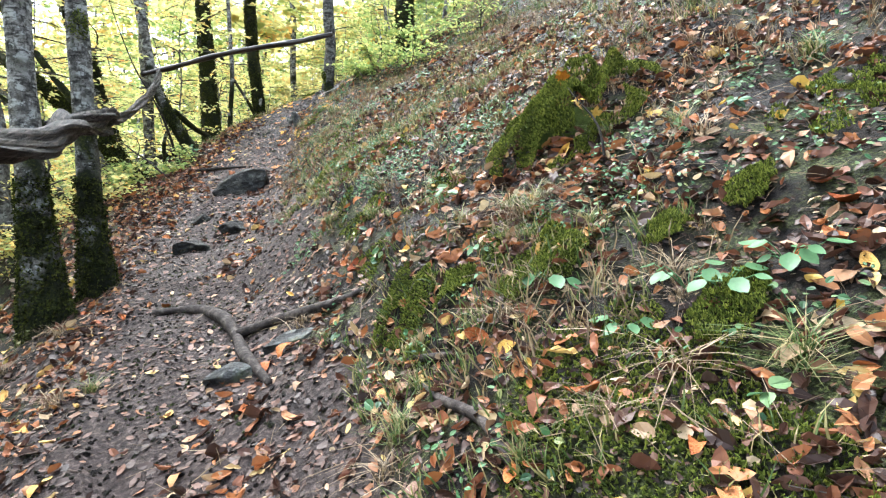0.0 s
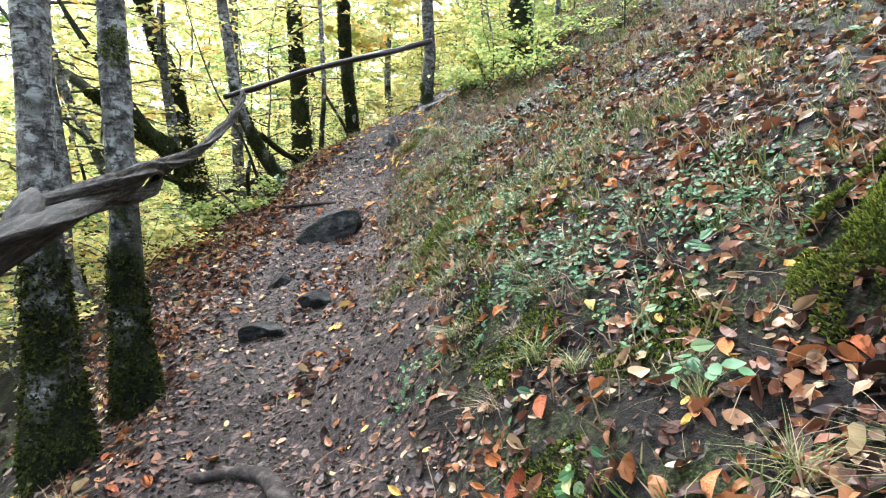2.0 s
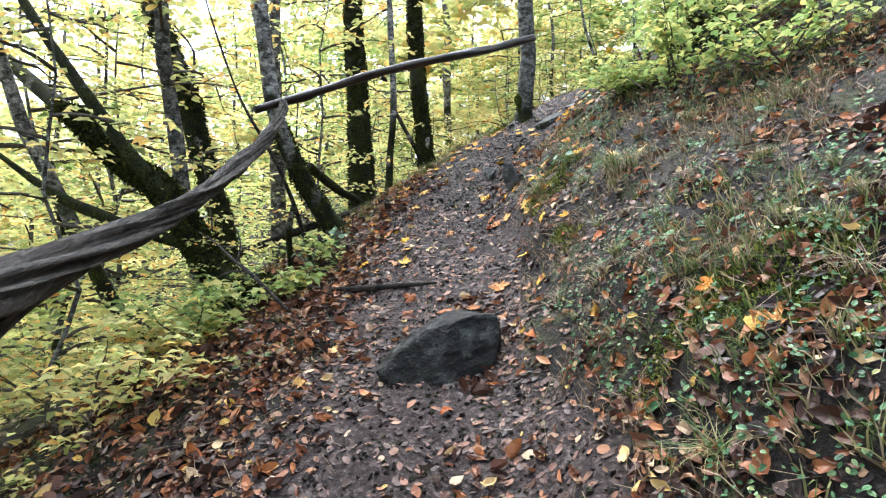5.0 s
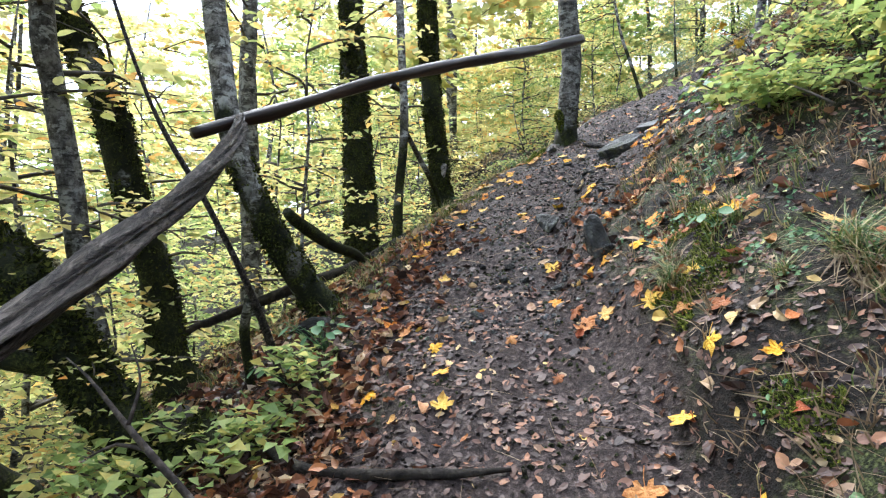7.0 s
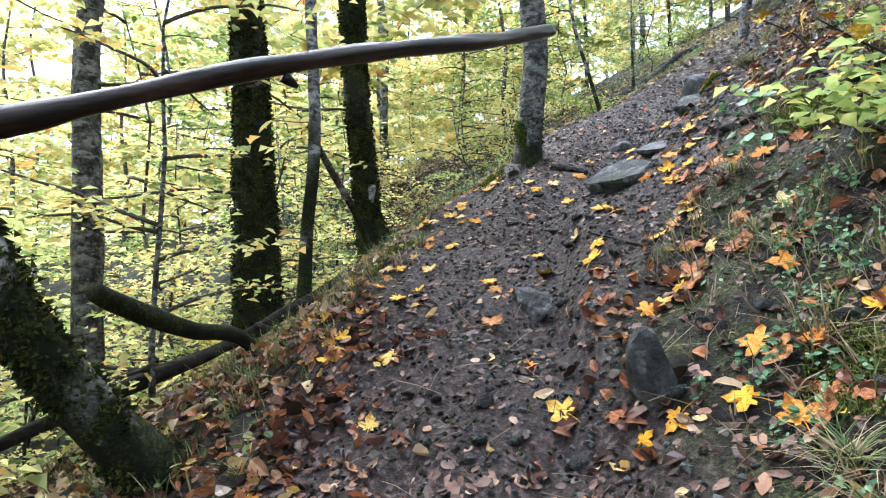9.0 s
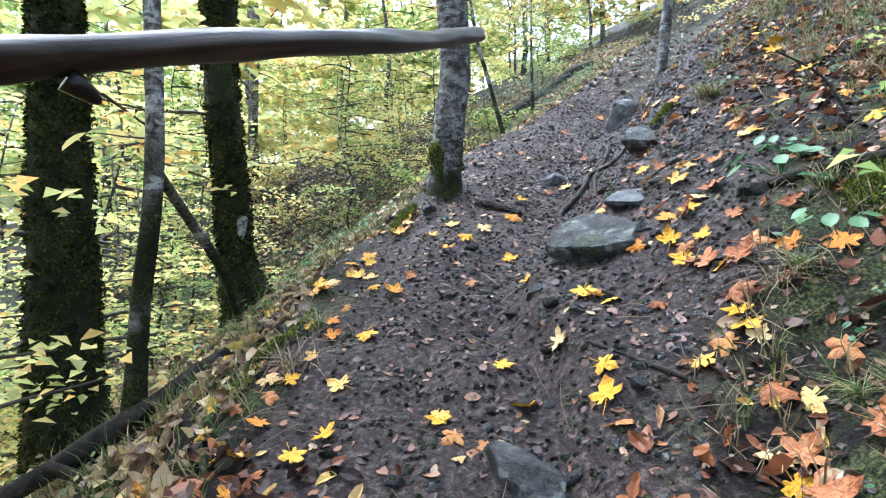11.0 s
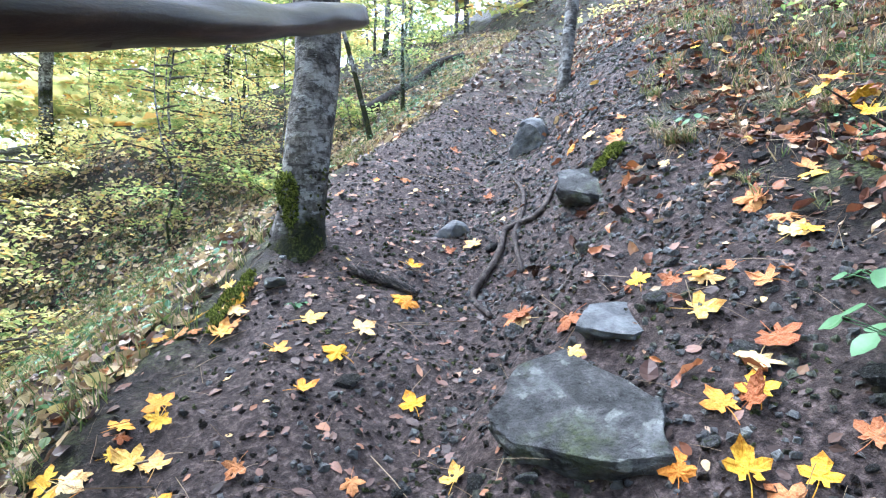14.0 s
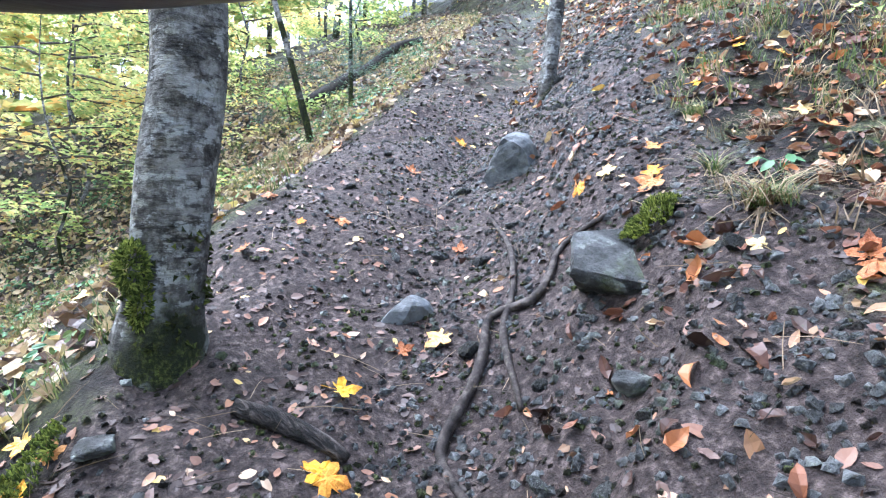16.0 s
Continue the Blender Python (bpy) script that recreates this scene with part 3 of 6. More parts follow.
def up(x, y, r, lean=(0, 0), h=9.0, z=None, bend=0.1, seed=0):
    """A nearly straight stem from the ground: points for tree()."""
    rng = np.random.RandomState(seed)
    z = gz(x, y) if z is None else z
    out = []
    for s in (0, 0.06, 0.16, 0.3, 0.5, 0.75, 1.0):
        w = rng.normal(0, bend, 2) * (0 if s == 0 else 1) * (0.4 + s)
        out.append((x + lean[0] * h * s + w[0], y + lean[1] * h * s + w[1], z + h * s, r * (1 - 0.72 * s)))
    return out


# twin stems at the lower edge of the path
tree("tree", [(-2.62, 3.98, 0.75, 0.15), (-2.68, 4.02, 1.3, 0.118), (-2.76, 4.06, 2.1, 0.090), (-2.82, 4.1, 3.2, 0.086), (-2.95, 4.15, 4.6, 0.078), (-3.1, 4.2, 7.0, 0.05), (-3.2, 4.3, 9.5, 0.015)],
     "grey hornbeam with mossy foot beside the path", BARK_HALF, crown=(0.5, 7, 1.8, 0.35), seed=1)
tree("tree", [(-2.53, 4.43, 0.95, 0.125), (-2.55, 4.42, 1.4, 0.092), (-2.56, 4.41, 2.0, 0.076), (-2.57, 4.4, 2.6, 0.076), (-2.6, 4.4, 3.6, 0.072), (-2.66, 4.45, 5.4, 0.06), (-2.7, 4.6, 7.6, 0.04), (-2.7, 4.7, 9.6, 0.012)],
     "pale grey hornbeam stem with dark mossy foot", BARK_HALF, crown=(0.5, 7, 1.8, 0.35), seed=2)
# the leaning tree that carries the rails
tree("tree", [(-4.0, 9.25, 2.7, 0.10), (-4.1, 9.08, 2.98, 0.09), (-4.25, 8.85, 3.4, 0.082), (-4.36, 8.72, 3.85, 0.075), (-4.42, 8.68, 4.4, 0.07), (-4.55, 8.7, 5.4, 0.07), (-4.7, 8.75, 7.4, 0.045), (-4.8, 8.8, 9.4, 0.012)],
     "leaning dark tree holding up the rail pole", BARK_HALF, crown=(0.45, 7, 1.7, 0.3), seed=3)
# the tree at the upper end of the rail
tree("tree", [(-2.55, 12.53, 4.42, 0.125), (-2.53, 12.52, 4.72, 0.115), (-2.50, 12.5, 5.1, 0.112), (-2.46, 12.48, 5.5, 0.113), (-2.48, 12.46, 6.2, 0.112), (-2.5, 12.5, 8.0, 0.10), (-2.45, 12.6, 10.5, 0.05), (-2.4, 12.7, 12.0, 0.015)],
     "grey beech with bent foot and moss beside the rail end", BARK, 18, crown=(0.5, 7, 2.2, 0.3), seed=4, flute=0.03)
# mossy trees below the path
tree("tree", [(-3.96, 12.52, 3.5, 0.18), (-4.06, 12.5, 4.0, 0.13), (-4.10, 12.48, 4.6, 0.12), (-4.15, 12.45, 5.4, 0.115), (-4.2, 12.5, 7.2, 0.11), (-4.25, 12.6, 9.5, 0.06), (-4.3, 12.6, 11.5, 0.02)],
     "thick moss-covered tree with a white scar on the bark", BARK_MOSSY, crown=(0.15, 13, 1.7, 0.05), seed=5, leaf=0.088)
tree("tree", [(-4.68, 11.55, 2.85, 0.22), (-4.72, 11.55, 3.3, 0.18), (-4.75, 11.56, 4.0, 0.165), (-4.78, 11.58, 4.8, 0.14), (-4.85, 11.6, 6.4, 0.12), (-4.9, 11.6, 9.0, 0.06), (-4.9, 11.7, 11.0, 0.02)],
     "thick tree sheathed in dark green moss", BARK_MOSSY, crown=(0.13, 14, 1.7, 0.03), seed=6, leaf=0.088)
tree("tree", [(-4.12, 10.98, 3.1, 0.055), (-4.08, 10.95, 3.8, 0.045), (-3.98, 10.85, 4.4, 0.042), (-4.0, 10.85, 5.4, 0.038), (-4.05, 10.9, 7.0, 0.022), (-4.05, 10.9, 8.2, 0.008)],
     "thin bare grey sapling stem beside the fallen log", BARK_HALF, 9, crown=(0.2, 16, 1.3, 0.08), seed=7, leaf=0.088, density=20,
     limbs=[[(-4.0, 10.87, 4.42, 0.022), (-3.98, 11.2, 4.25, 0.026), (-3.93, 11.7, 3.95, 0.03), (-3.92, 12.05, 3.62, 0.032), (-3.92, 12.2, 3.35, 0.035)]])
# trees on the slope to the left
tree("tree", [(-5.20, 9.35, 1.75, 0.17), (-5.28, 9.29, 2.45, 0.13), (-5.34, 9.27, 2.95, 0.12), (-5.46, 9.09, 3.71, 0.115), (-5.47, 8.93, 4.21, 0.105), (-5.52, 8.73, 4.58, 0.10), (-5.54, 8.50, 5.1, 0.09), (-5.6, 8.2, 6.6, 0.06), (-5.7, 8.0, 9.0, 0.015)],
     "dark mossy tree leaning out over the slope", BARK_MOSSY, crown=(0.3, 14, 2.0, 0.2), seed=8,
     limbs=[[(-5.47, 8.93, 4.21, 0.07), (-5.62, 8.8, 4.65, 0.05), (-5.9, 8.7, 5.4, 0.03), (-6.1, 8.6, 6.4, 0.008)]])
tree("tree", [(-4.86, 8.40, 1.9, 0.085), (-4.92, 8.35, 2.56, 0.072), (-4.99, 8.30, 2.99, 0.066), (-5.01, 8.21, 3.6, 0.062), (-4.98, 8.09, 4.02, 0.058), (-4.92, 7.97, 4.4, 0.055), (-4.85, 7.9, 6.0, 0.04), (-4.8, 7.9, 8.5, 0.01)],
     "slender grey tree on the slope below the path", BARK, crown=(0.35, 12, 1.8, 0.15), seed=9)
tree("tree", [(-4.05, 7.98, 1.7, 0.14), (-4.2, 7.94, 2.16, 0.12), (-4.45, 7.82, 2.55, 0.11), (-4.69, 7.69, 3.03, 0.10), (-5.13, 7.76, 3.29, 0.085), (-5.6, 7.78, 3.68, 0.07), (-6.3, 8.0, 4.1, 0.062), (-7.2, 8.3, 4.7, 0.05), (-8.2, 8.6, 5.6, 0.015)],
     "dark mossy tree with a long limb bent out over the slope", BARK_MOSSY, crown=(0.45, 10, 1.6, 0.2), seed=10,
     limbs=[[(-4.70, 7.69, 3.0, 0.06), (-4.95, 7.50, 3.45, 0.048), (-5.2, 7.36, 3.89, 0.042), (-5.6, 7.30, 4.5, 0.03), (-6.0, 7.30, 5.2, 0.008)], [(-4.5, 7.8, 2.6, 0.05), (-4.75, 7.45, 2.75, 0.045), (-5.1, 7.2, 2.95, 0.035), (-5.5, 7.0, 3.3, 0.012)]])
tree("tree", [(-5.25, 8.25, 1.2, 0.075), (-5.5, 8.05, 2.15, 0.062), (-5.8, 7.7, 3.25, 0.055), (-5.95, 7.55, 3.8, 0.05), (-6.1, 7.3, 5.2, 0.03), (-6.2, 7.2, 7.0, 0.01)],
     "thin dark tree leaning away over the slope", BARK_HALF, 10, crown=(0.45, 9, 1.4, 0.2), seed=16)
tree("tree", up(-4.55, 6.2, 0.10, (-0.16, 0.03), 8, seed=11), "grey tree leaning away down the slope", BARK, crown=(0.4, 10, 1.6, 0.2), seed=11)
tree("tree", up(-5.6, 10.9, 0.11, (-0.03, 0.0), 9, seed=12), "slim grey tree behind the leaning tree", BARK, crown=(0.25, 14, 1.9, 0.15), seed=12)
# the dark tree up the bank with green leaves about it
tree("tree", up(-0.55, 9.55, 0.15, (-0.06, 0.02), 8, seed=13), "dark mossy tree on the bank above the path", BARK_MOSSY, crown=(0.06, 14, 1.5, 0.0), foliage=FOLIAGE_GREEN, seed=13, leaf=0.085, density=13)
# slim tree beside the bare slope and the thin sapling
tree("tree", [(-0.12, 13.95, 5.8, 0.062), (-0.10, 13.95, 6.1, 0.056), (-0.02, 13.97, 6.6, 0.055), (0.10, 14.0, 7.4, 0.052), (0.25, 14.05, 9.0, 0.035), (0.35, 14.05, 10.5, 0.01)],
     "slim pale tree rooted in the bare slope", BARK, 12, crown=(0.55, 10, 1.4, 0.3), seed=14)
tree("tree", [(-1.32, 16.3, 5.95, 0.035), (-1.5, 16.3, 6.6, 0.03), (-1.7, 16.3, 7.4, 0.026), (-1.8, 16.4, 8.6, 0.015), (-1.8, 16.4, 9.4, 0.006)],
     "thin dark sapling at the far path edge", BARK_HALF, 8, crown=(0.3, 10, 1.0, 0.15), seed=15)


# ---- the wood behind: a few kinds, repeated ----
def wood_tree(seed, h, r, low, count, length, bark, foliage, leaf, density):
    rng = np.random.RandomState(seed)
    pts = [(0, 0, 0, r)] + [(rng.normal(0, 0.12) * (0.4 + s), rng.normal(0, 0.12) * (0.4 + s), h * s, r * (1 - 0.75 * s)) for s in (0.12, 0.3, 0.5, 0.75, 1.0)]
    root = thing("tree", 0, 0, -60, "slim woodland tree with thin yellow-green autumn leaves", "tree", "trees of the wood behind")
    q = np.array(pts)
    part("trunk", tube(np.vstack([[0, 0, -0.5, r * 1.3], q]), 9, 0.3, 0.09, seed), bark, root)
    stem = curve_through(q, 0.4)[:, :3]
    mains, twigs = crown_branches(rng, stem, low, count, length, 0.12)
    tagged(part("branchwork", twig_tubes(mains[::2] if leaf > 0.3 else mains, 0.018, 3, 0.9), TWIG_BARK, root), kind="stuff")
    part("foliage", spray_leaves(mains + twigs, rng, density, leaf, blade_leaf()), foliage, root)
    return root


KINDS = [wood_tree(101, 9, 0.09, 0.10, 28, 2.5, BARK, FOLIAGE, 0.17, 11),
         wood_tree(102, 11, 0.11, 0.12, 30, 2.9, BARK_HALF, FOLIAGE, 0.18, 10),
         wood_tree(103, 7, 0.06, 0.08, 26, 2.2, BARK, FOLIAGE, 0.15, 12),
         wood_tree(104, 8, 0.07, 0.06, 26, 2.4, BARK_HALF, FOLIAGE_GREEN, 0.16, 11)]
FAR_KINDS = [wood_tree(121, 9, 0.09, 0.03, 30, 2.8, BARK, FOLIAGE, 0.33, 8), wood_tree(122, 12, 0.12, 0.03, 34, 3.4, BARK_HALF, FOLIAGE, 0.36, 7), wood_tree(123, 8, 0.08, 0.02, 28, 2.8, BARK, FOLIAGE_GREEN, 0.33, 8)]
SAPLINGS = [wood_tree(111, 3.4, 0.022, 0.10, 15, 1.15, BARK, FOLIAGE, 0.075, 20),
            wood_tree(112, 2.6, 0.018, 0.12, 13, 1.0, BARK, FOLIAGE, 0.07, 20),
            wood_tree(113, 3.0, 0.02, 0.10, 14, 1.1, BARK_HALF, FOLIAGE_GREEN, 0.075, 20)]
for s in SAPLINGS:
    tagged(s, "young tree with thin stem and flat sprays of yellow-green leaves", "sapling", "saplings on the slope")
    s.name = "sapling"


def plant(kind, x, y, turn, size):
    copy_thing(kind, pose(x, y, gz(x, y) - 0.03, 0, 0, turn) @ Matrix.Scale(size, 4))


def away(x, y, d):
    """Whether the place keeps clear of the path and of the walk along it."""
    return abs(across(np.array(x), np.array(y))) > d


rng = np.random.RandomState(21)
done = []
for i in range(1600):
    x, y = rng.uniform(-48, 6), rng.uniform(-10, 62)
    u = float(across(np.array(x), np.array(y)))
    if y < 21 and (u > -5.5 or (u > -10 and y > 11.5)):
        continue
    if y >= 21 and x > -3 and y < 27:
        continue
    if any(math.hypot(x - a, y - b) < (2.7 if math.hypot(x + 2, y - 8) < 15 else 4.7) for a, b in done):
        continue
    done.append((x, y))
    if math.hypot(x + 2, y - 8) < 15:
        plant(KINDS[rng.randint(4)], x, y, rng.rand() * 360, rng.uniform(0.8, 1.25))
    else:
        plant(FAR_KINDS[rng.randint(3)], x, y, rng.rand() * 360, rng.uniform(0.8, 1.25))
# trees up the slope
for x, y in ((-3.0, 25.5), (1.6, 27), (-4.6, 29), (3.2, 29.5), (-2.0, 31.0), (-7.5, 27.5), (4.5, 18), (7, 22), (3.2, 25), (10, 17), (6, 12), (8, 6), (9, 0), (5, -4), (2, 30), (12, 27), (13, 10), (7.5, 31)):
    plant(KINDS[rng.randint(4)], x, y, rng.rand() * 360, rng.uniform(0.85, 1.15))
for x, y, k, s in ((-4.6, 5.6, 1, 0.7), (-4.9, 7.0, 0, 0.9), (-4.75, 10.3, 0, 0.9), (-5.0, 12.6, 1, 1.0), (-4.5, 8.0, 1, 0.55), (-6.2, 8.8, 0, 1.1), (-6.4, 10.6, 2, 1.1), (-5.9, 12.0, 0, 1.1), (-5.6, 13.8, 2, 1.0),
                   (-4.6, 14.6, 1, 0.8), (-5.4, 16.2, 0, 1.0), (-3.6, 17.5, 2, 0.9), (-2.9, 19.0, 1, 0.9), (-2.2, 18.0, 0, 0.8), (-6.3, 6.4, 2, 1.1), (-5.2, 4.6, 0, 1.0), (-4.6, 3.4, 2, 0.8), (-6.0, 2.6, 0, 1.1),
                   (-7.2, 5.0, 1, 1.2), (-6.3, 7.4, 0, 1.5), (-6.8, 8.7, 2, 1.5), (-6.1, 6.2, 1, 1.5), (-7.2, 9.8, 0, 1.6), (-7.0, 14.5, 0, 1.2), (-6.6, 18.0, 1, 1.2), (-1.5, 21.0, 0, 1.0), (0.4, 20.5, 2, 0.9), (-4.0, 21.5, 1, 1.1), (-0.85, 10.1, 2, 0.42), (-0.9, 9.0, 2, 0.40), (0.2, 11.2, 2, 0.6), (2.4, 16.0, 0, 0.6), (0.6, 7.9, 2, 0.5)):
    plant(SAPLINGS[k], x, y, rng.rand() * 360, s)
for i in range(60):
    y = rng.uniform(1, 24)
    plant(SAPLINGS[rng.randint(3)], float(np.interp(y, LINE_Y, LINE_X)) - rng.uniform(4.0, 13.0) - 0.15 * max(0, y - 12), y, rng.rand() * 360, rng.uniform(0.7, 1.4))
BUSH_SPOTS = ((-1.25, 9.25, 0.5), (-1.0, 8.85, 0.55), (-0.8, 9.45, 0.6), (-0.35, 9.2, 0.8), (-0.45, 8.3, 0.5), (-5.6, 13.0, 0.6), (-4.1, 7.45, 0.45), (-4.3, 7.25, 0.38), (-4.0, 7.75, 0.36), (-3.62, 8.35, 0.3), (-3.85, 7.9, 0.32), (-4.9, 15.4, 0.55), (-4.4, 6.7, 0.7), (-4.5, 6.0, 0.6), (-3.2, 20.5, 1.0), (-5.0, 19.0, 1.0), (-1.0, 18.3, 0.6), (-1.8, 22.3, 1.1), (-4.2, 23.0, 1.2), (0.6, 22.8, 1.0), (-6.0, 22.0, 1.2), (2.4, 24.0, 1.1), (-2.4, 16.9, 0.5), (-7.4, 10.4, 1.1), (-7.0, 8.2, 1.1), (-6.2, 5.6, 0.9), (-5.6, 4.0, 0.8), (-8.0, 16.4, 1.2), (-7.2, 18.6, 1.1), (-6.4, 20.6, 1.2))


def bush(x, y, h, seed):
    rng = np.random.RandomState(seed)
    root = thing("bush", x, y, gz(x, y), "low bush with spreading yellow-green leaves", "bush", "bushes on the slope")
    arms = []
    for i in range(7):
        arms.append(branch(rng, (rng.normal(0, 0.08), rng.normal(0, 0.08), 0), rng.rand() * 6.283, h * (0.7 + 0.5 * rng.rand()), 0.75, 5, 0.25))
    tips = [branch(rng, b[j], rng.rand() * 6.283, h * 0.45, 0.05, 3) for b in arms for j in (2, 3, 3, 4, 5)]
    keep = [b for b in arms + tips if clear_of_path(b + (x, y, gz(x, y)), 0.62)]
    for b in keep[:7]:
        part("stem", twig_tubes([b], 0.008), TWIG_BARK, root)
    part("foliage", spray_leaves(keep, rng, 42, 0.065, kite(0.15, 0.36), 0.3), FOLIAGE_GREEN if (x > -3 and y < 12) or x > -4.2 else FOLIAGE, root)


for i, (x, y, h) in enumerate(BUSH_SPOTS):
    bush(x, y, h, 300 + i)
for k in KINDS + FAR_KINDS + SAPLINGS:
    for o in [*k.children_recursive, k]:
        bpy.data.objects.remove(o)


# ---- the rails ----
def build_rails():
    a, b = np.array((-4.25, 8.23, 3.735)), np.array((-2.34, 12.05, 5.53))
    pts = []
    for s, sag, r in ((0, 0.0, 0.028), (0.06, 0.01, 0.036), (0.12, 0.01, 0.040), (0.3, 0.05, 0.040), (0.5, 0.045, 0.043), (0.62, 0.025, 0.049), (0.75, 0.0, 0.047), (0.9, 0.0, 0.044), (0.97, 0.0, 0.044), (1.0, 0.0, 0.043)):
        p = a + (b - a) * s
        pts.append((p[0], p[1], p[2] + sag, r))
    root = thing("rail_pole", *a, "smooth dark wooden pole tied between two trees as a handrail", "handrail")
    q = np.array(pts)
    q[:, :3] -= a
    part("pole", tube(q, 18, 0.05, 0.15, 31, 0.5, 0.05, 0.18), POLE_WOOD, root)
    for s, h in ((0.33, 0.8), (0.62, 4.2)):
        p = (b - a) * s + (0, 0, 0.02)
        part("branch_stub", tube([(p[0], p[1], p[2] - 0.02, 0.03), (p[0] + 0.05 * math.cos(h), p[1] + 0.05 * math.sin(h), p[2] - 0.045, 0.018), (p[0] + 0.06 * math.cos(h), p[1] + 0.07 * math.sin(h), p[2] - 0.055, 0.006)], 7, 0.03, 0.1, 3), POLE_WOOD, root)
    o = np.array((-2.33, 4.06, 2.14))
    root = thing("rail_branch", *o, "weathered grey forked branch used as a handrail", "handrail")
    main = np.array([(-1.86, 3.08, 1.98, 0.03), (-1.95, 3.3, 2.03, 0.04), (-2.05, 3.7, 2.13, 0.040), (-2.17, 4.06, 2.23, 0.041), (-2.42, 4.5, 2.325, 0.043), (-2.9, 5.2, 2.44, 0.047), (-3.28, 6.1, 2.67, 0.044), (-3.54, 6.8, 2.93, 0.042), (-3.84, 7.8, 3.42, 0.041), (-4.03, 8.28, 3.72, 0.040), (-4.1, 8.42, 3.84, 0.032)])
    main[:, :3] -= o
    part("main_branch", tube(main, 40, 0.035, 0.16, 33, 1.6, 0.10, 1.15), RAIL_WOOD, root)
    second = np.array([(-1.15, 1.65, 1.62, 0.052), (-1.5, 2.5, 1.77, 0.052), (-1.62, 2.8, 1.87, 0.050), (-1.75, 3.12, 1.955, 0.046), (-1.98, 3.5, 2.03, 0.037), (-2.13, 3.82, 2.08, 0.034), (-2.35, 4.35, 2.18, 0.033), (-2.85, 5.1, 2.37, 0.034), (-3.1, 5.6, 2.5, 0.02)])
    second[:, :3] -= o
    part("knot", tube(np.array([(-1.74, 3.0, 1.90, 0.04), (-1.80, 3.08, 1.98, 0.052), (-1.86, 3.16, 2.04, 0.040), (-1.90, 3.2, 2.08, 0.012)]) - (*o, 0), 14, 0.03, 0.3, 35), RAIL_WOOD, root, "pale broken knot at the fork")
    part("side_branch", tube(second, 36, 0.035, 0.16, 34, 1.3, 0.10, 1.0), RAIL_WOOD, root)


build_rails()


# ---- stones ----
def rock_geo(sx, sy, sz, seed, cuts=9, level=4, flat_top=0.0):
    """A boulder: a ball cut flat by planes, roughened, wider than high."""
    rng = np.random.RandomState(seed)
    bm = bmesh.new()
    bmesh.ops.create_icosphere(bm, subdivisions=level, radius=1.0)
    v = np.array([p.co[:] for p in bm.verts])
    f = [[p.index for p in q.verts] for q in bm.faces]
    bm.free()
    for i in range(cuts):
        n = rng.normal(0, 1, 3)
        n /= np.linalg.norm(n)
        d = rng.uniform(0.5, 0.82)
        over = np.maximum(v @ n - d, 0)
        v = v - over[:, None] * n * 0.93
    if flat_top:
        v[:, 2] = np.where(v[:, 2] > flat_top, flat_top + (v[:, 2] - flat_top) * 0.08, v[:, 2])
    k = 0.08 * (vnoise(v[:, 0] * 3 + 5, v[:, 1] * 3 + v[:, 2] * 4, 1, seed) - 0.5) + 0.045 * (vnoise(v[:, 0] * 9 + 5, v[:, 1] * 9 + v[:, 2] * 8, 1, seed + 1) - 0.5)
    v = v * (1 + k)[:, None]
    return v * (sx, sy, sz), f


def rock(name, x, y, size, sink, label, seed, turn=0.0, tip=(0, 0), flat_top=0.0, mat=None, level=4, cuts=9, group=""):
    ob = new(name, mesh_of(name, *rock_geo(*size, seed, cuts, level, flat_top), mat or STONE, smooth=False))
    ob.matrix_world = pose(x, y, gz(x, y) + sink, tip[0], tip[1], turn)
    return tagged(ob, label, "rock", group)


DARK_STONE = simple_material("dark_mossy_stone", [(0.35, (0.004, 0.004, 0.0035)), (0.54, (0.016, 0.016, 0.014)), (0.64, (0.060, 0.064, 0.056)), (0.76, (0.26, 0.28, 0.25))], 9, 0.65, 0.9, 0.05)
PALE_STONE = simple_material("pale_blue_grey_stone", [(0.33, (0.035, 0.037, 0.038)), (0.5, (0.09, 0.096, 0.099)), (0.7, (0.18, 0.188, 0.19))], 11, 0.6, 0.7, 0.03)
rock("boulder", -2.29, 6.98, (0.42, 0.27, 0.27), 0.06, "dark boulder with pale lichen and moss on top in the path", 51, 25, (14, -16), 0.62, DARK_STONE, 5, 24)


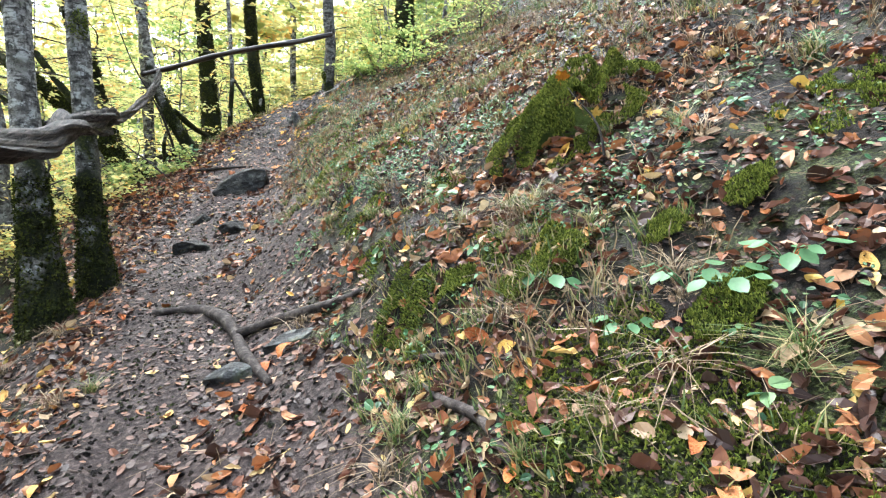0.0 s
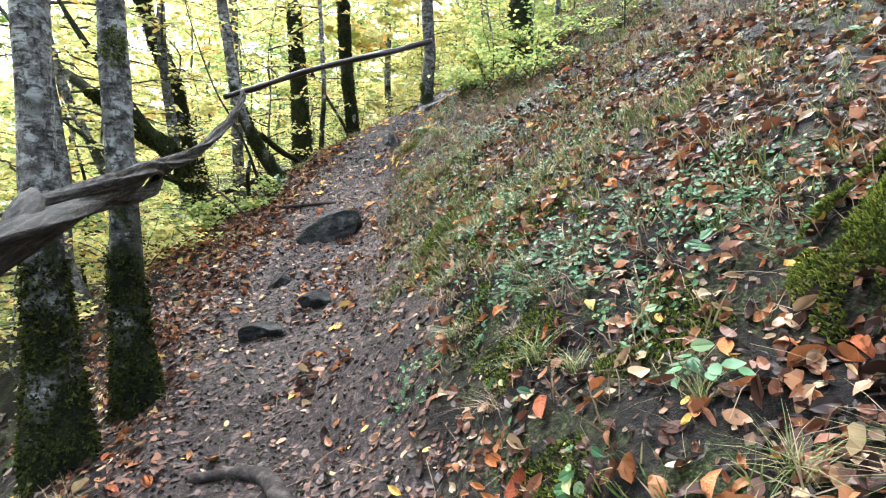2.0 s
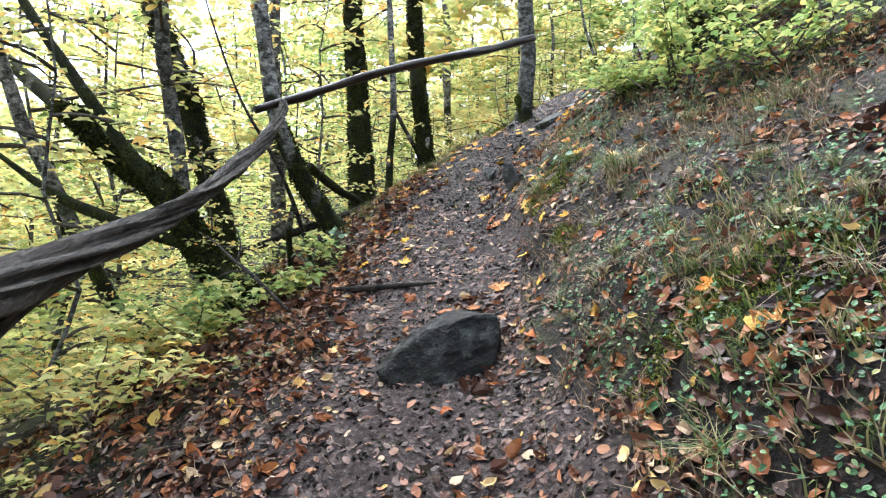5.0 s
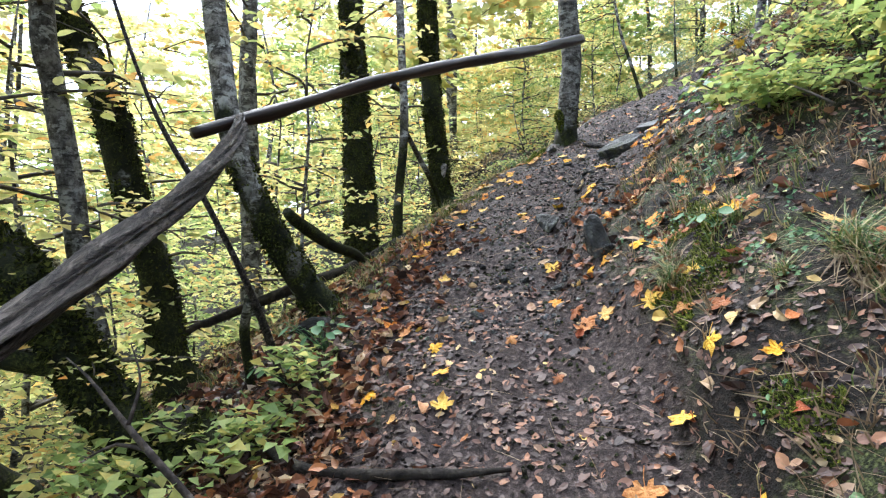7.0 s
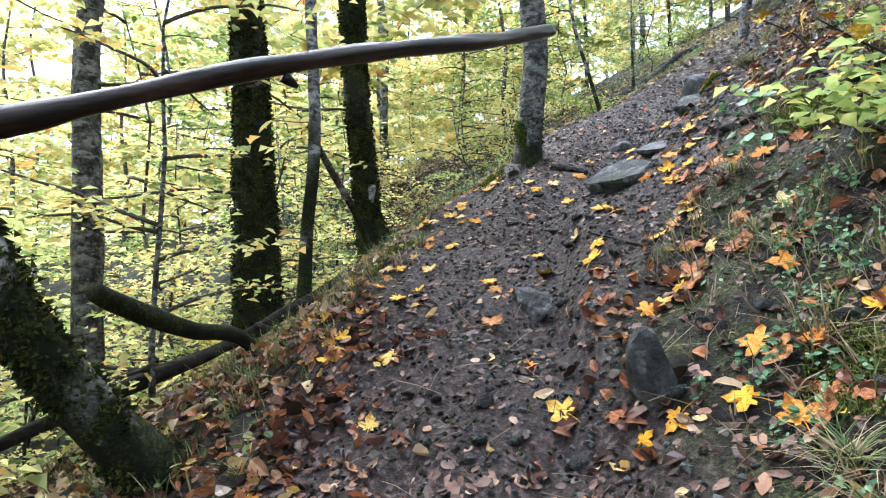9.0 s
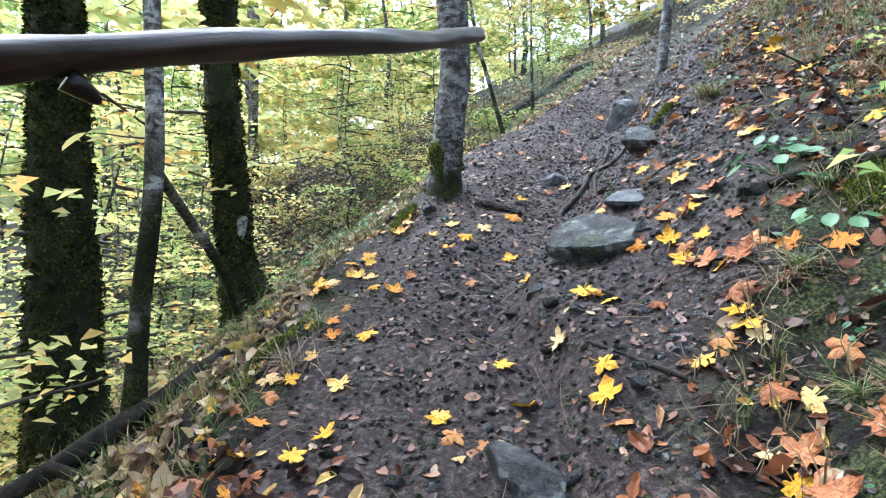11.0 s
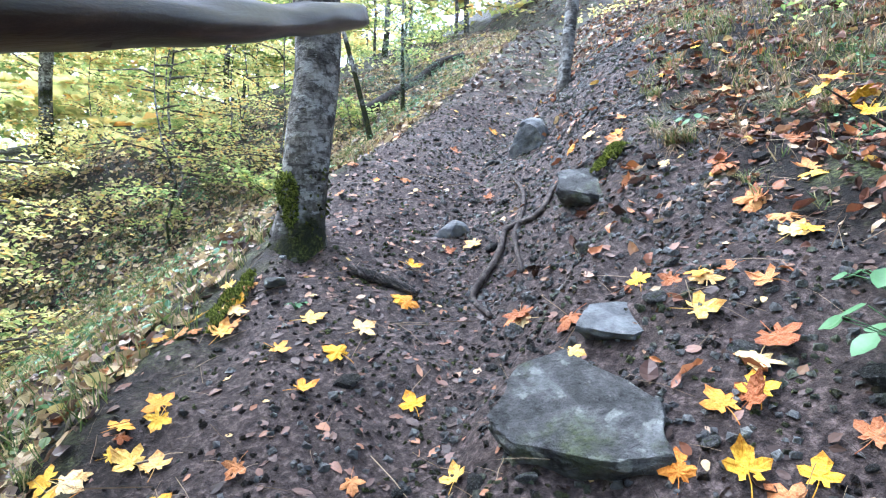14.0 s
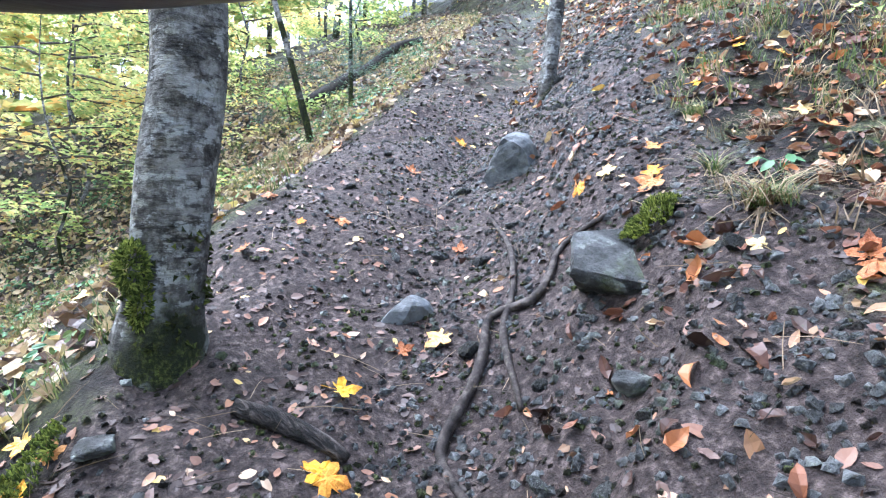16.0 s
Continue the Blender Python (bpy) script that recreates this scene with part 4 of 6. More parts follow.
def slab(centre, along, rise, outline, thick, label, seed, mat, sides=0.72):
    """A split plate bedded in the slope: an uneven outline with chipped edges and ragged sides drawn in below.
    along is the bearing of its front edge, rise its tilt up the slope, both in degrees."""
    bm = bmesh.new()
    for z, k in ((0.0, 0.97), (-0.02, 1.0), (-thick * 0.55, 0.95), (-thick, sides), (-thick * 2.2, sides * 0.8)):
        for px, py in outline:
            bm.verts.new((px * k, py * k - (0 if k > 0.9 else -0.04), z))
    bmesh.ops.convex_hull(bm, input=bm.verts)
    bmesh.ops.triangulate(bm, faces=bm.faces)
    bmesh.ops.subdivide_edges(bm, edges=bm.edges, cuts=5, use_grid_fill=True)
    v = np.array([p.co[:] for p in bm.verts])
    nr = v / (np.abs(v).max(0) + 1e-6)
    step = 0.020 * (np.floor(vnoise(v[:, 0] + 3, v[:, 1] + v[:, 2], 0.13, seed) * 4) / 3 - 0.5)
    d = step + 0.020 * (vnoise(v[:, 0] + 3, v[:, 1] + v[:, 2] * 1.5, 0.07, seed + 2) - 0.5) + 0.008 * (vnoise(v[:, 0] + 3, v[:, 1] + v[:, 2] * 2, 0.025, seed + 1) - 0.5)
    for p, a, b in zip(bm.verts, nr, d):
        p.co += Vector(a) * float(b)
    me = bpy.data.meshes.new("stone_slab")
    bm.to_mesh(me)
    bm.free()
    me.materials.append(mat)
    ob = new("stone_slab", me)
    ob.matrix_world = pose(*centre, 0, 0, along) @ pose(0, 0, 0, rise, 0, 0)
    tagged(ob, label, "rock")


slab((-2.04, 10.81, 4.10), -48, 30, [(-0.23, -0.08), (-0.12, -0.15), (0.04, -0.13), (0.11, -0.17), (0.23, -0.11), (0.20, 0.05), (0.05, 0.12), (-0.09, 0.22), (-0.21, 0.13)], 0.13, "grey flat slab with dark undercut jutting from the bank", 52, STONE)
slab((-1.76, 11.03, gz(-1.76, 11.03) + 0.035), -30, 28, [(-0.13, -0.06), (0.04, -0.09), (0.15, -0.02), (0.10, 0.08), (-0.08, 0.07)], 0.05, "flat grey stone plate lying on the bare bank", 57, PALE_STONE)
slab((-1.19, 11.94, 4.85), -25, 35, [(-0.20, -0.10), (0.0, -0.18), (0.20, -0.09), (0.25, 0.06), (0.03, 0.13), (-0.17, 0.09)], 0.09, "grey stone slab with a cap of moss half buried in the bank", 58, STONE)
for i, (x, y, a) in enumerate(((-2.34, 10.66, 0.075), (-2.24, 10.52, 0.06), (-2.36, 10.50, 0.045), (-2.12, 10.40, 0.05), (-2.28, 10.34, 0.04), (-2.44, 10.72, 0.05))):
    rock("stone", x, y, (a, a * 0.7, a * 0.6), 0.0, "dark angular stone in the soil under the slab", 140 + i, 40 * i, (20, -25), 0.5, DARK_STONE if i % 2 else STONE, 3, 12)
rock("stone", -0.86, 13.20, (0.22, 0.17, 0.19), 0.02, "pale grey rounded stone set in the bare slope", 53, 30, (25, 0), mat=PALE_STONE)
rock("stone", -1.73, 12.53, (0.115, 0.085, 0.075), 0.015, "blue-grey rounded stone lying in the path", 54, 10, mat=PALE_STONE, level=3)
rock("stone", -1.43, 11.67, (0.085, 0.065, 0.045), 0.01, "flat grey stone in the bank soil", 56, 0, level=3, flat_top=0.4)
rock("stone", -2.69, 12.17, (0.075, 0.055, 0.04), 0.02, "flat grey stone at the path edge", 57, 60, level=3, flat_top=0.4)
rock("stone", -0.60, 2.99, (0.19, 0.13, 0.07), 0.0, "flat greenish stone behind a root", 59, 10, (10, -15), 0.4)
rock("stone", -0.83, 2.80, (0.13, 0.11, 0.10), -0.01, "grey stone wedged under a root", 60, 30, flat_top=0.6)
rock("stone", -2.39, 5.99, (0.15, 0.10, 0.09), 0.0, "dark stone sunk in the path", 61, 20, mat=DARK_STONE, level=3)
rock("stone", -1.87, 5.53, (0.19, 0.10, 0.10), 0.0, "dark stone edge standing out of the path", 62, 30, mat=DARK_STONE)
rock("stone", -2.12, 5.10, (0.17, 0.11, 0.09), 0.0, "dark stone edge standing out of the path", 63, 20, mat=DARK_STONE)
rock("stone", -2.26, 9.07, (0.10, 0.08, 0.19), 0.0, "upright grey stone at the foot of the bank", 64, 40, (0, -20), level=3)
rock("stone", -2.62, 9.86, (0.17, 0.07, 0.11), 0.0, "long grey stone on edge in the path", 65, 120, level=3)
rock("stone", -3.9, 8.9, (0.14, 0.10, 0.09), 0.02, "dark stone beside the leaning tree", 67, 35, mat=DARK_STONE, level=3)
rng = np.random.RandomState(71)
PEBBLES = [mesh_of("pebble", *rock_geo(1, 0.75, 0.5, 80 + i, 7, 2), STONE if i % 2 else DARK_STONE, smooth=False) for i in range(6)]
n = 0
while n < 260:
    y = rng.uniform(8.6, 14.2)
    u = rng.uniform(-0.3, 1.9) if rng.rand() < 0.8 else rng.uniform(-0.7, 0.5)
    x = float(np.interp(y, LINE_Y, LINE_X)) + u
    s = 0.012 + 0.040 * rng.rand() ** 2.2 + (0.03 if rng.rand() < 0.12 else 0)
    ob = new("pebble", PEBBLES[n % 6])
    ob.matrix_world = pose(x, y, gz(x, y) + s * 0.12, rng.uniform(-30, 30), rng.uniform(-30, 30), rng.rand() * 360) @ Matrix.Scale(s, 4)
    tagged(ob, "small angular grey stone in the bank soil", "pebble", "stones of the bare bank")
    n += 1


# ---- moss: cushions of fine tufts ----
TUFT = np.array([[-0.5, 0, 0], [0.5, 0, 0], [0.15, 0.1, 1.0], [0, -0.5, 0], [0, 0.5, 0], [-0.1, 0.1, 0.9]])
TUFT_F = np.array([[0, 1, 2], [3, 4, 5]])


def moss_on(verts, normals, count, size, rng):
    k = rng.randint(0, len(verts), count)
    p = verts[k] + rng.normal(0, size * 0.7, (count, 3))
    return scatter(TUFT, TUFT_F, p, normals[k], rng.rand(count) * 6.283, np.stack([size * (0.35 + 0.3 * rng.rand(count))] * 2 + [size * (0.6 + 0.9 * rng.rand(count))], 1), rng.normal(0, 0.45, (count, 3)))


def moss_patch(x, y, rx, ry, h, count, label, seed, turn=0.0, size=0.014):
    """A moss cushion that follows the ground, domed in the middle, ragged at the rim."""
    rng = np.random.RandomState(seed)
    a, r = rng.rand(count) * 6.283, np.sqrt(rng.rand(count))
    edge = 0.72 + 0.5 * vnoise(np.cos(a) * 2 + 7, np.sin(a) * 2 + seed, 0.7, seed)
    lx, ly = rx * r * edge * np.cos(a), ry * r * edge * np.sin(a)
    c, s = math.cos(radians(turn)), math.sin(radians(turn))
    X, Y = x + lx * c - ly * s, y + lx * s + ly * c
    keep = vnoise(X, Y, 0.09, seed) + 0.22 * (1 - r) > 0.46
    X, Y, r = X[keep], Y[keep], r[keep]
    lump = h * np.clip(1 - r ** 2, 0, 1) * (0.25 + 1.5 * vnoise(X, Y, 0.10, seed + 1)) + 0.05 * vnoise(X, Y, 0.07, seed + 2)
    p = np.stack([X, Y, ground_z(X, Y) + lump], 1)
    nrm = ground_normal(X, Y) + 0.8 * np.stack([(X - x) / rx, (Y - y) / ry, 0 * X], 1) * (h > 0.05)
    g = scatter(TUFT, TUFT_F, p - (x, y, gz(x, y)), nrm, rng.rand(len(X)) * 6.283, np.stack([size * (0.5 + 0.4 * rng.rand(len(X)))] * 2 + [size * (0.7 + 0.9 * rng.rand(len(X)))], 1), rng.normal(0, 0.35, (len(X), 3)))
    ob = new("moss_patch", mesh_of("moss_patch", *g, MOSS, smooth=False))
    ob.location = (x, y, gz(x, y))
    tagged(ob, label, "moss", kind="stuff")


def moss_coat(root, low, high, count, size, seed, share=0.5):
    """Moss tufts on the trunk of a tree between two heights, in patches."""
    rng = np.random.RandomState(seed)
    trunk = next(o for o in root.children if o.name.startswith(("trunk", "stem")))
    n = len(trunk.data.vertices)
    v, nr = np.empty(n * 3), np.empty(n * 3)
    trunk.data.vertices.foreach_get("co", v)
    trunk.data.vertex_normals.foreach_get("vector", nr)
    v, nr = v.reshape(-1, 3), nr.reshape(-1, 3)
    k = rng.randint(0, n, count * 4)
    f = vnoise(v[k, 0] * 2 + v[k, 1] * 3 + 11, v[k, 2], 0.28, seed) + 0.25 * np.clip((0.5 * (low + high) - v[k, 2]) / (high - low), -1, 1)
    k = k[(v[k, 2] > low) & (v[k, 2] < high) & (f > 1 - share)][:count]
    p = v[k] + rng.normal(0, 0.03, (len(k), 3))
    p = p - nr[k] * np.sum((p - v[k]) * nr[k], 1, keepdims=True)
    g = scatter(TUFT, TUFT_F, p, nr[k], rng.rand(len(k)) * 6.283, np.stack([size * (0.7 + 0.6 * rng.rand(len(k)))] * 2 + [size * (0.7 + 0.9 * rng.rand(len(k)))], 1), rng.normal(0, 0.4, (len(k), 3)) - (0, 0, 0.25))
    tagged(part("moss", g, TRUNK_MOSS, root, "dark green moss coat", smooth=False), kind="stuff")


TRUNK_MOSS = leaf_material("dark_trunk_moss", [(0.0, (0.005, 0.007, 0.0025)), (0.5, (0.030, 0.040, 0.008)), (1.0, (0.125, 0.145, 0.028))], 0.2, 0.9)
for i, (words, low, high, count, share) in enumerate((("white scar", -0.1, 3.5, 6000, 0.72), ("sheathed", -0.1, 3.8, 7000, 0.8), ("leaning out", -0.1, 3.5, 4000, 0.7), ("grey hornbeam with mossy", -0.1, 1.1, 6500, 0.95), ("dark mossy foot", -0.1, 0.85, 5500, 0.95), ("holding up", -0.1, 1.0, 2500, 0.65), ("bent foot", 0.0, 0.35, 700, 0.5), ("on the bank above", 0.0, 2.5, 4000, 0.75), ("long limb", -0.1, 1.6, 9000, 0.85))):
    owner = next(o for o in scene.objects if o.name.startswith("tree") and words in o.get("label", ""))
    moss_coat(owner, low, high, count, 0.020, 400 + i, share)
rock("boulder", 0.90, 3.26, (0.31, 0.22, 0.17), -0.06, "boulder on the bank grown over with bright green moss", 90, 20, (15, -12), mat=simple_material("moss_base", [(0.3, (0.02, 0.03, 0.006)), (0.7, (0.09, 0.12, 0.02))], 40, 0.9, 0.8, 0.02))
moss_patch(0.89, 3.24, 0.44, 0.36, 0.18, 26000, "bright green moss cushion over a boulder on the bank", 91, 20)
moss_patch(1.75, 2.35, 0.25, 0.2, 0.05, 2500, "green moss cushion on the upper bank", 96)
moss_patch(-0.95, 5.2, 0.16, 0.10, 0.02, 1800, "moss edge on the cut bank", 97)
moss_patch(-1.35, 9.95, 0.14, 0.16, 0.03, 1600, "dark green moss beside a root on the bank", 98)
moss_patch(-3.45, 10.75, 0.05, 0.34, 0.02, 1300, "bright moss strip along the lower path edge", 100, -25)
moss_patch(-2.86, 12.15, 0.05, 0.26, 0.025, 1200, "bright moss strip at the tree foot", 101, -25)
moss_patch(-1.17, 11.90, 0.13, 0.07, 0.055, 2200, "moss cap on a half buried stone", 103)


def moss_film(rng, count, y0, y1, u0, u1, seed, label, size=0.013):
    """Thin moss in patches on the cut face and the foot of the bank."""
    y = rng.uniform(y0, y1, count)
    u = np.interp(y, CUT_Y, CUT_U) + rng.uniform(u0, u1, count)
    x = np.interp(y, LINE_Y, LINE_X) + u
    k = vnoise(x, y, 0.26, seed) + 0.25 * vnoise(x, y, 0.07, seed + 1) > 0.74
    x, y = x[k], y[k]
    n = len(x)
    p = np.stack([x, y, ground_z(x, y) + 0.012 * vnoise(x, y, 0.06, seed + 2)], 1)
    g = scatter(TUFT, TUFT_F, p, ground_normal(x, y), rng.rand(n) * 6.283, np.stack([size * (0.6 + 0.5 * rng.rand(n))] * 2 + [size * (0.6 + 0.9 * rng.rand(n))], 1), rng.normal(0, 0.4, (n, 3)))
    tagged(new("moss_film", mesh_of("moss_film", *g, MOSS, smooth=False)), label, "moss", kind="stuff")


rng = np.random.RandomState(77)
moss_film(rng, 60000, 0.6, 6.5, -0.12, 0.55, 111, "thin green moss on the cut face beside the path")
moss_film(rng, 14000, 7.4, 9.0, 0.05, 0.5, 112, "thin dark green moss on the cut bank")
for x, y, r, n in ((0.09, 2.58, 0.22, 5000), (0.20, 2.37, 0.16, 3000), (0.58, 2.20, 0.18, 4000), (1.0, 2.13, 0.09, 1100), (1.01, 1.68, 0.13, 1800), (1.3, 2.16, 0.10, 1200)):
    moss_patch(x, y, r, r * 0.7, 0.02, n, "low green moss on the cut bank beside the path", int(1000 * r + n), 40, 0.013)


def trunk_tuft(words, at, size, count, seed):
    """A thick cushion of moss on the side of a trunk, given by its place in the world."""
    rng = np.random.RandomState(seed)
    owner = next(o for o in scene.objects if o.name.startswith("tree") and words in o.get("label", ""))
    d = rng.normal(0, 1, (count, 3))
    d /= np.linalg.norm(d, axis=1, keepdims=True)
    p = np.array(at) - np.array(owner.location) + d * size * (0.75 + 0.35 * rng.rand(count, 1))
    g = scatter(TUFT, TUFT_F, p, d, rng.rand(count) * 6.283, np.stack([0.013 * (0.6 + 0.5 * rng.rand(count))] * 2 + [0.016 * (0.6 + 0.9 * rng.rand(count))], 1), rng.normal(0, 0.4, (count, 3)))
    tagged(part("moss_cushion", g, MOSS, owner, "thick green moss cushion", smooth=False), kind="stuff")


trunk_tuft("bent foot", (-2.62, 12.43, 4.80), np.array([0.045, 0.05, 0.075]), 900, 1)
trunk_tuft("bent foot", (-2.60, 12.42, 4.68), np.array([0.03, 0.04, 0.06]), 500, 2)
trunk_tuft("dark mossy foot", (-2.55, 4.36, 2.98), np.array([0.06, 0.05, 0.12]), 900, 3)


# ---- roots, sticks and the fallen log ----
def bar(name, pts, label, category, mat, seed, rise=0.4, lump=0.14):
    """A root or stick that lies along the ground through (x, y, radius)."""
    q = np.array([(x, y, gz(x, y) + r * rise, r) for x, y, r in pts])
    ob = new(name, mesh_of(name, *tube(q, 9, 0.05, lump, seed), mat))
    return tagged(ob, label, category)


bar("root", [(-1.72, 3.72, 0.0216), (-1.45, 3.80, 0.036), (-1.17, 3.52, 0.0396), (-0.98, 3.25, 0.0324), (-0.82, 2.95, 0.036), (-0.6, 2.66, 0.0144)], "grey worn root arching across the path", "root", ROOT, 1, 0.6)
bar("root", [(-0.98, 3.27, 0.0252), (-0.72, 3.22, 0.0288), (-0.38, 3.03, 0.02304), (-0.2, 2.95, 0.0108)], "straight root forming a step in the path", "root", ROOT, 2, 1.0)
bar("root", [(0.14, 2.12, 0.01152), (0.21, 1.94, 0.01584), (0.33, 1.78, 0.01728), (0.40, 1.56, 0.01152)], "bare root running down the cut bank", "root", ROOT, 3, 0.9)
bar("root", [(-0.04, 2.38, 0.0108), (0.11, 2.27, 0.01584), (0.26, 2.08, 0.01008)], "grey root end in the soil", "root", ROOT, 4, 0.7)
bar("root", [(-1.86, 11.72, 0.01152), (-1.84, 11.97, 0.01584), (-1.69, 12.08, 0.01584), (-1.61, 12.15, 0.01872), (-1.52, 12.26, 0.01584), (-1.40, 12.19, 0.01728), (-1.31, 12.21, 0.01584), (-1.20, 12.27, 0.01152), (-1.0, 12.06, 0.00864)], "dark twisted root across the bare soil", "root", ROOT, 5, 1.1)
bar("root", [(-1.16, 12.9, 0.00864), (-1.28, 12.53, 0.01296), (-1.41, 12.29, 0.01152), (-1.52, 12.17, 0.0144), (-1.62, 11.9, 0.00864)], "thin forked root beside the larger one", "root", ROOT, 6, 1.0)
bar("root_stub", [(-2.36, 12.22, 0.0216), (-2.24, 12.15, 0.02736), (-2.14, 12.05, 0.0216), (-2.10, 12.0, 0.01872)], "short broken grey root stub in the path", "root", RAIL_WOOD, 7, 0.9)
bar("stick", [(-4.0, 8.25, 0.012), (-3.84, 8.1, 0.016), (-3.38, 7.74, 0.022), (-2.86, 7.70, 0.02), (-2.6, 7.75, 0.008)], "crooked fallen stick across the path edge", "stick", DARK_LOG, 8, 1.0)
bar("stick", [(-2.3, 10.15, 0.006), (-2.1, 9.9, 0.007), (-1.95, 9.6, 0.005)], "thin twig on the soil", "stick", DARK_LOG, 9, 1.0)
bar("stick", [(-1.5, 10.35, 0.02), (-1.35, 10.15, 0.024), (-1.15, 10.0, 0.02), (-0.8, 10.0, 0.012)], "dark root on the mossy bank", "stick", DARK_LOG, 10, 1.0)
log = thing("fallen_log", -4.0, 10.95, 3.36, "dark rotten log lying along the lower path edge", "log")
part("stem", tube(np.array([(-5.6, 9.55, 2.52, 0.036), (-4.8, 10.25, 2.92, 0.042), (-4.45, 10.6, 3.09, 0.038), (-4.05, 10.9, 3.34, 0.042), (-3.62, 11.25, 3.64, 0.036), (-3.38, 11.5, 3.86, 0.03), (-3.2, 11.75, 3.98, 0.013)]) - (-4.0, 10.95, 3.36, 0), 12, 0.05, 0.32, 41), DARK_LOG, log)
part("broken_limb", tube(np.array([(-4.3, 10.65, 3.2, 0.025), (-4.0, 10.6, 3.14, 0.02), (-3.75, 10.75, 3.25, 0.012)]) - (-4.0, 10.95, 3.36, 0), 7, 0.06, 0.14, 42), DARK_LOG, log)
stub = thing("dead_branch", -4.2, 10.3, 3.15, "dark mossy dead branch propped against the log", "branch")
part("stem", tube(np.array([(0.05, 0.3, -0.35, 0.03), (0.0, 0.0, 0.0, 0.038), (-0.06, -0.45, 0.10, 0.042), (-0.12, -0.85, 0.24, 0.048), (-0.13, -1.0, 0.30, 0.04)]), 12, 0.05, 0.2, 43), BARK_MOSSY, stub)
dead = thing("dead_branch", -3.90, 8.35, gz(-3.90, 8.35), "thin dead grey stem leaning against the dark tree", "branch")
part("stem", tube(np.array([(-3.86, 8.45, gz(-3.86, 8.45) - 0.05, 0.022), (-3.86, 8.28, 2.72, 0.020), (-3.86, 8.05, 3.04, 0.017), (-3.95, 7.93, 3.34, 0.013), (-4.12, 7.80, 3.75, 0.009), (-4.3, 7.7, 4.4, 0.006), (-4.4, 7.6, 5.0, 0.004)]) - (-3.90, 8.35, gz(-3.90, 8.35), 0), 8, 0.06, 0.16, 44), RAIL_WOOD, dead)
part("side_stem", tube(np.array([(-3.88, 8.16, 2.90, 0.026), (-4.0, 8.3, 2.72, 0.03), (-4.1, 8.5, 2.45, 0.03), (-4.15, 8.6, 2.1, 0.03)]) - (-3.90, 8.35, gz(-3.90, 8.35), 0), 8, 0.06, 0.18, 45), BARK_HALF, dead)
stump = thing("stump", -3.0, 3.35, gz(-3.0, 3.35), "dark mossy rotten stump below the path edge", "stump")
part("stem", tube(np.array([(0, 0, -0.3, 0.30), (0, 0, 0.05, 0.24), (-0.05, 0, 0.22, 0.20), (-0.06, 0.02, 0.3, 0.1)]), 14, 0.05, 0.22, 45), BARK_MOSSY, stump)
heap = thing("stump", -4.15, 8.02, gz(-4.15, 8.02), "rotten dark stump heaped with brown leaves", "stump")
part("stem", tube(np.array([(0, 0, -0.3, 0.20), (0, 0, 0.05, 0.17), (-0.03, 0.02, 0.16, 0.13), (-0.03, 0.02, 0.22, 0.05)]), 14, 0.04, 0.28, 47), DARK_LOG, heap)
dry = thing("dead_branch", -3.45, 7.40, gz(-3.45, 7.40), "bare grey forked dead branch in front of the dark trunk", "branch")
part("stem", tube(np.array([(-3.42, 7.4, gz(-3.42, 7.4) - 0.03, 0.013), (-3.63, 7.42, 2.27, 0.013), (-3.79, 7.42, 2.41, 0.012), (-3.96, 7.47, 2.51, 0.010), (-4.12, 7.5, 2.63, 0.007), (-4.27, 7.54, 2.7, 0.003)]) - (-3.45, 7.40, gz(-3.45, 7.40), 0), 7, 0.05, 0.15, 49), ROOT, dry)
part("side_twig", tube(np.array([(-3.79, 7.42, 2.41, 0.008), (-3.93, 7.43, 2.42, 0.006), (-4.02, 7.41, 2.38, 0.003)]) - (-3.45, 7.40, gz(-3.45, 7.40), 0), 6, 0.05, 0.15, 50), ROOT, dry)
part("side_twig", tube(np.array([(-3.9, 7.45, 2.48, 0.007), (-3.94, 7.55, 2.62, 0.005), (-4.03, 7.6, 2.75, 0.002)]) - (-3.45, 7.40, gz(-3.45, 7.40), 0), 6, 0.05, 0.15, 51), ROOT, dry)
far_log = thing("fallen_log", 0.21, 19.43, gz(0.21, 19.43), "grey fallen trunk on the far slope", "log")
part("stem", tube(np.array([(x - 0.21, y - 19.43, gz(x, y) + 0.08 - gz(0.21, 19.43), r) for x, y, r in ((-0.87, 18.55, 0.10), (-0.3, 19.0, 0.11), (0.21, 19.43, 0.11), (0.8, 19.75, 0.09), (1.39, 19.98, 0.05))]), 9, 0.12, 0.12, 46), DARK_LOG, far_log)



# ---- fallen leaves ----
def lane_points(rng, count, y0, y1, u0, u1, keep):
    """Random places on the ground in a strip along the path, thinned by keep(x, y, u)."""
    y = rng.uniform(y0, y1, count)
    u = rng.uniform(u0, u1, count)
    x = np.interp(y, LINE_Y, LINE_X) + u
    k = rng.rand(count) < keep(x, y, u)
    return x[k], y[k]


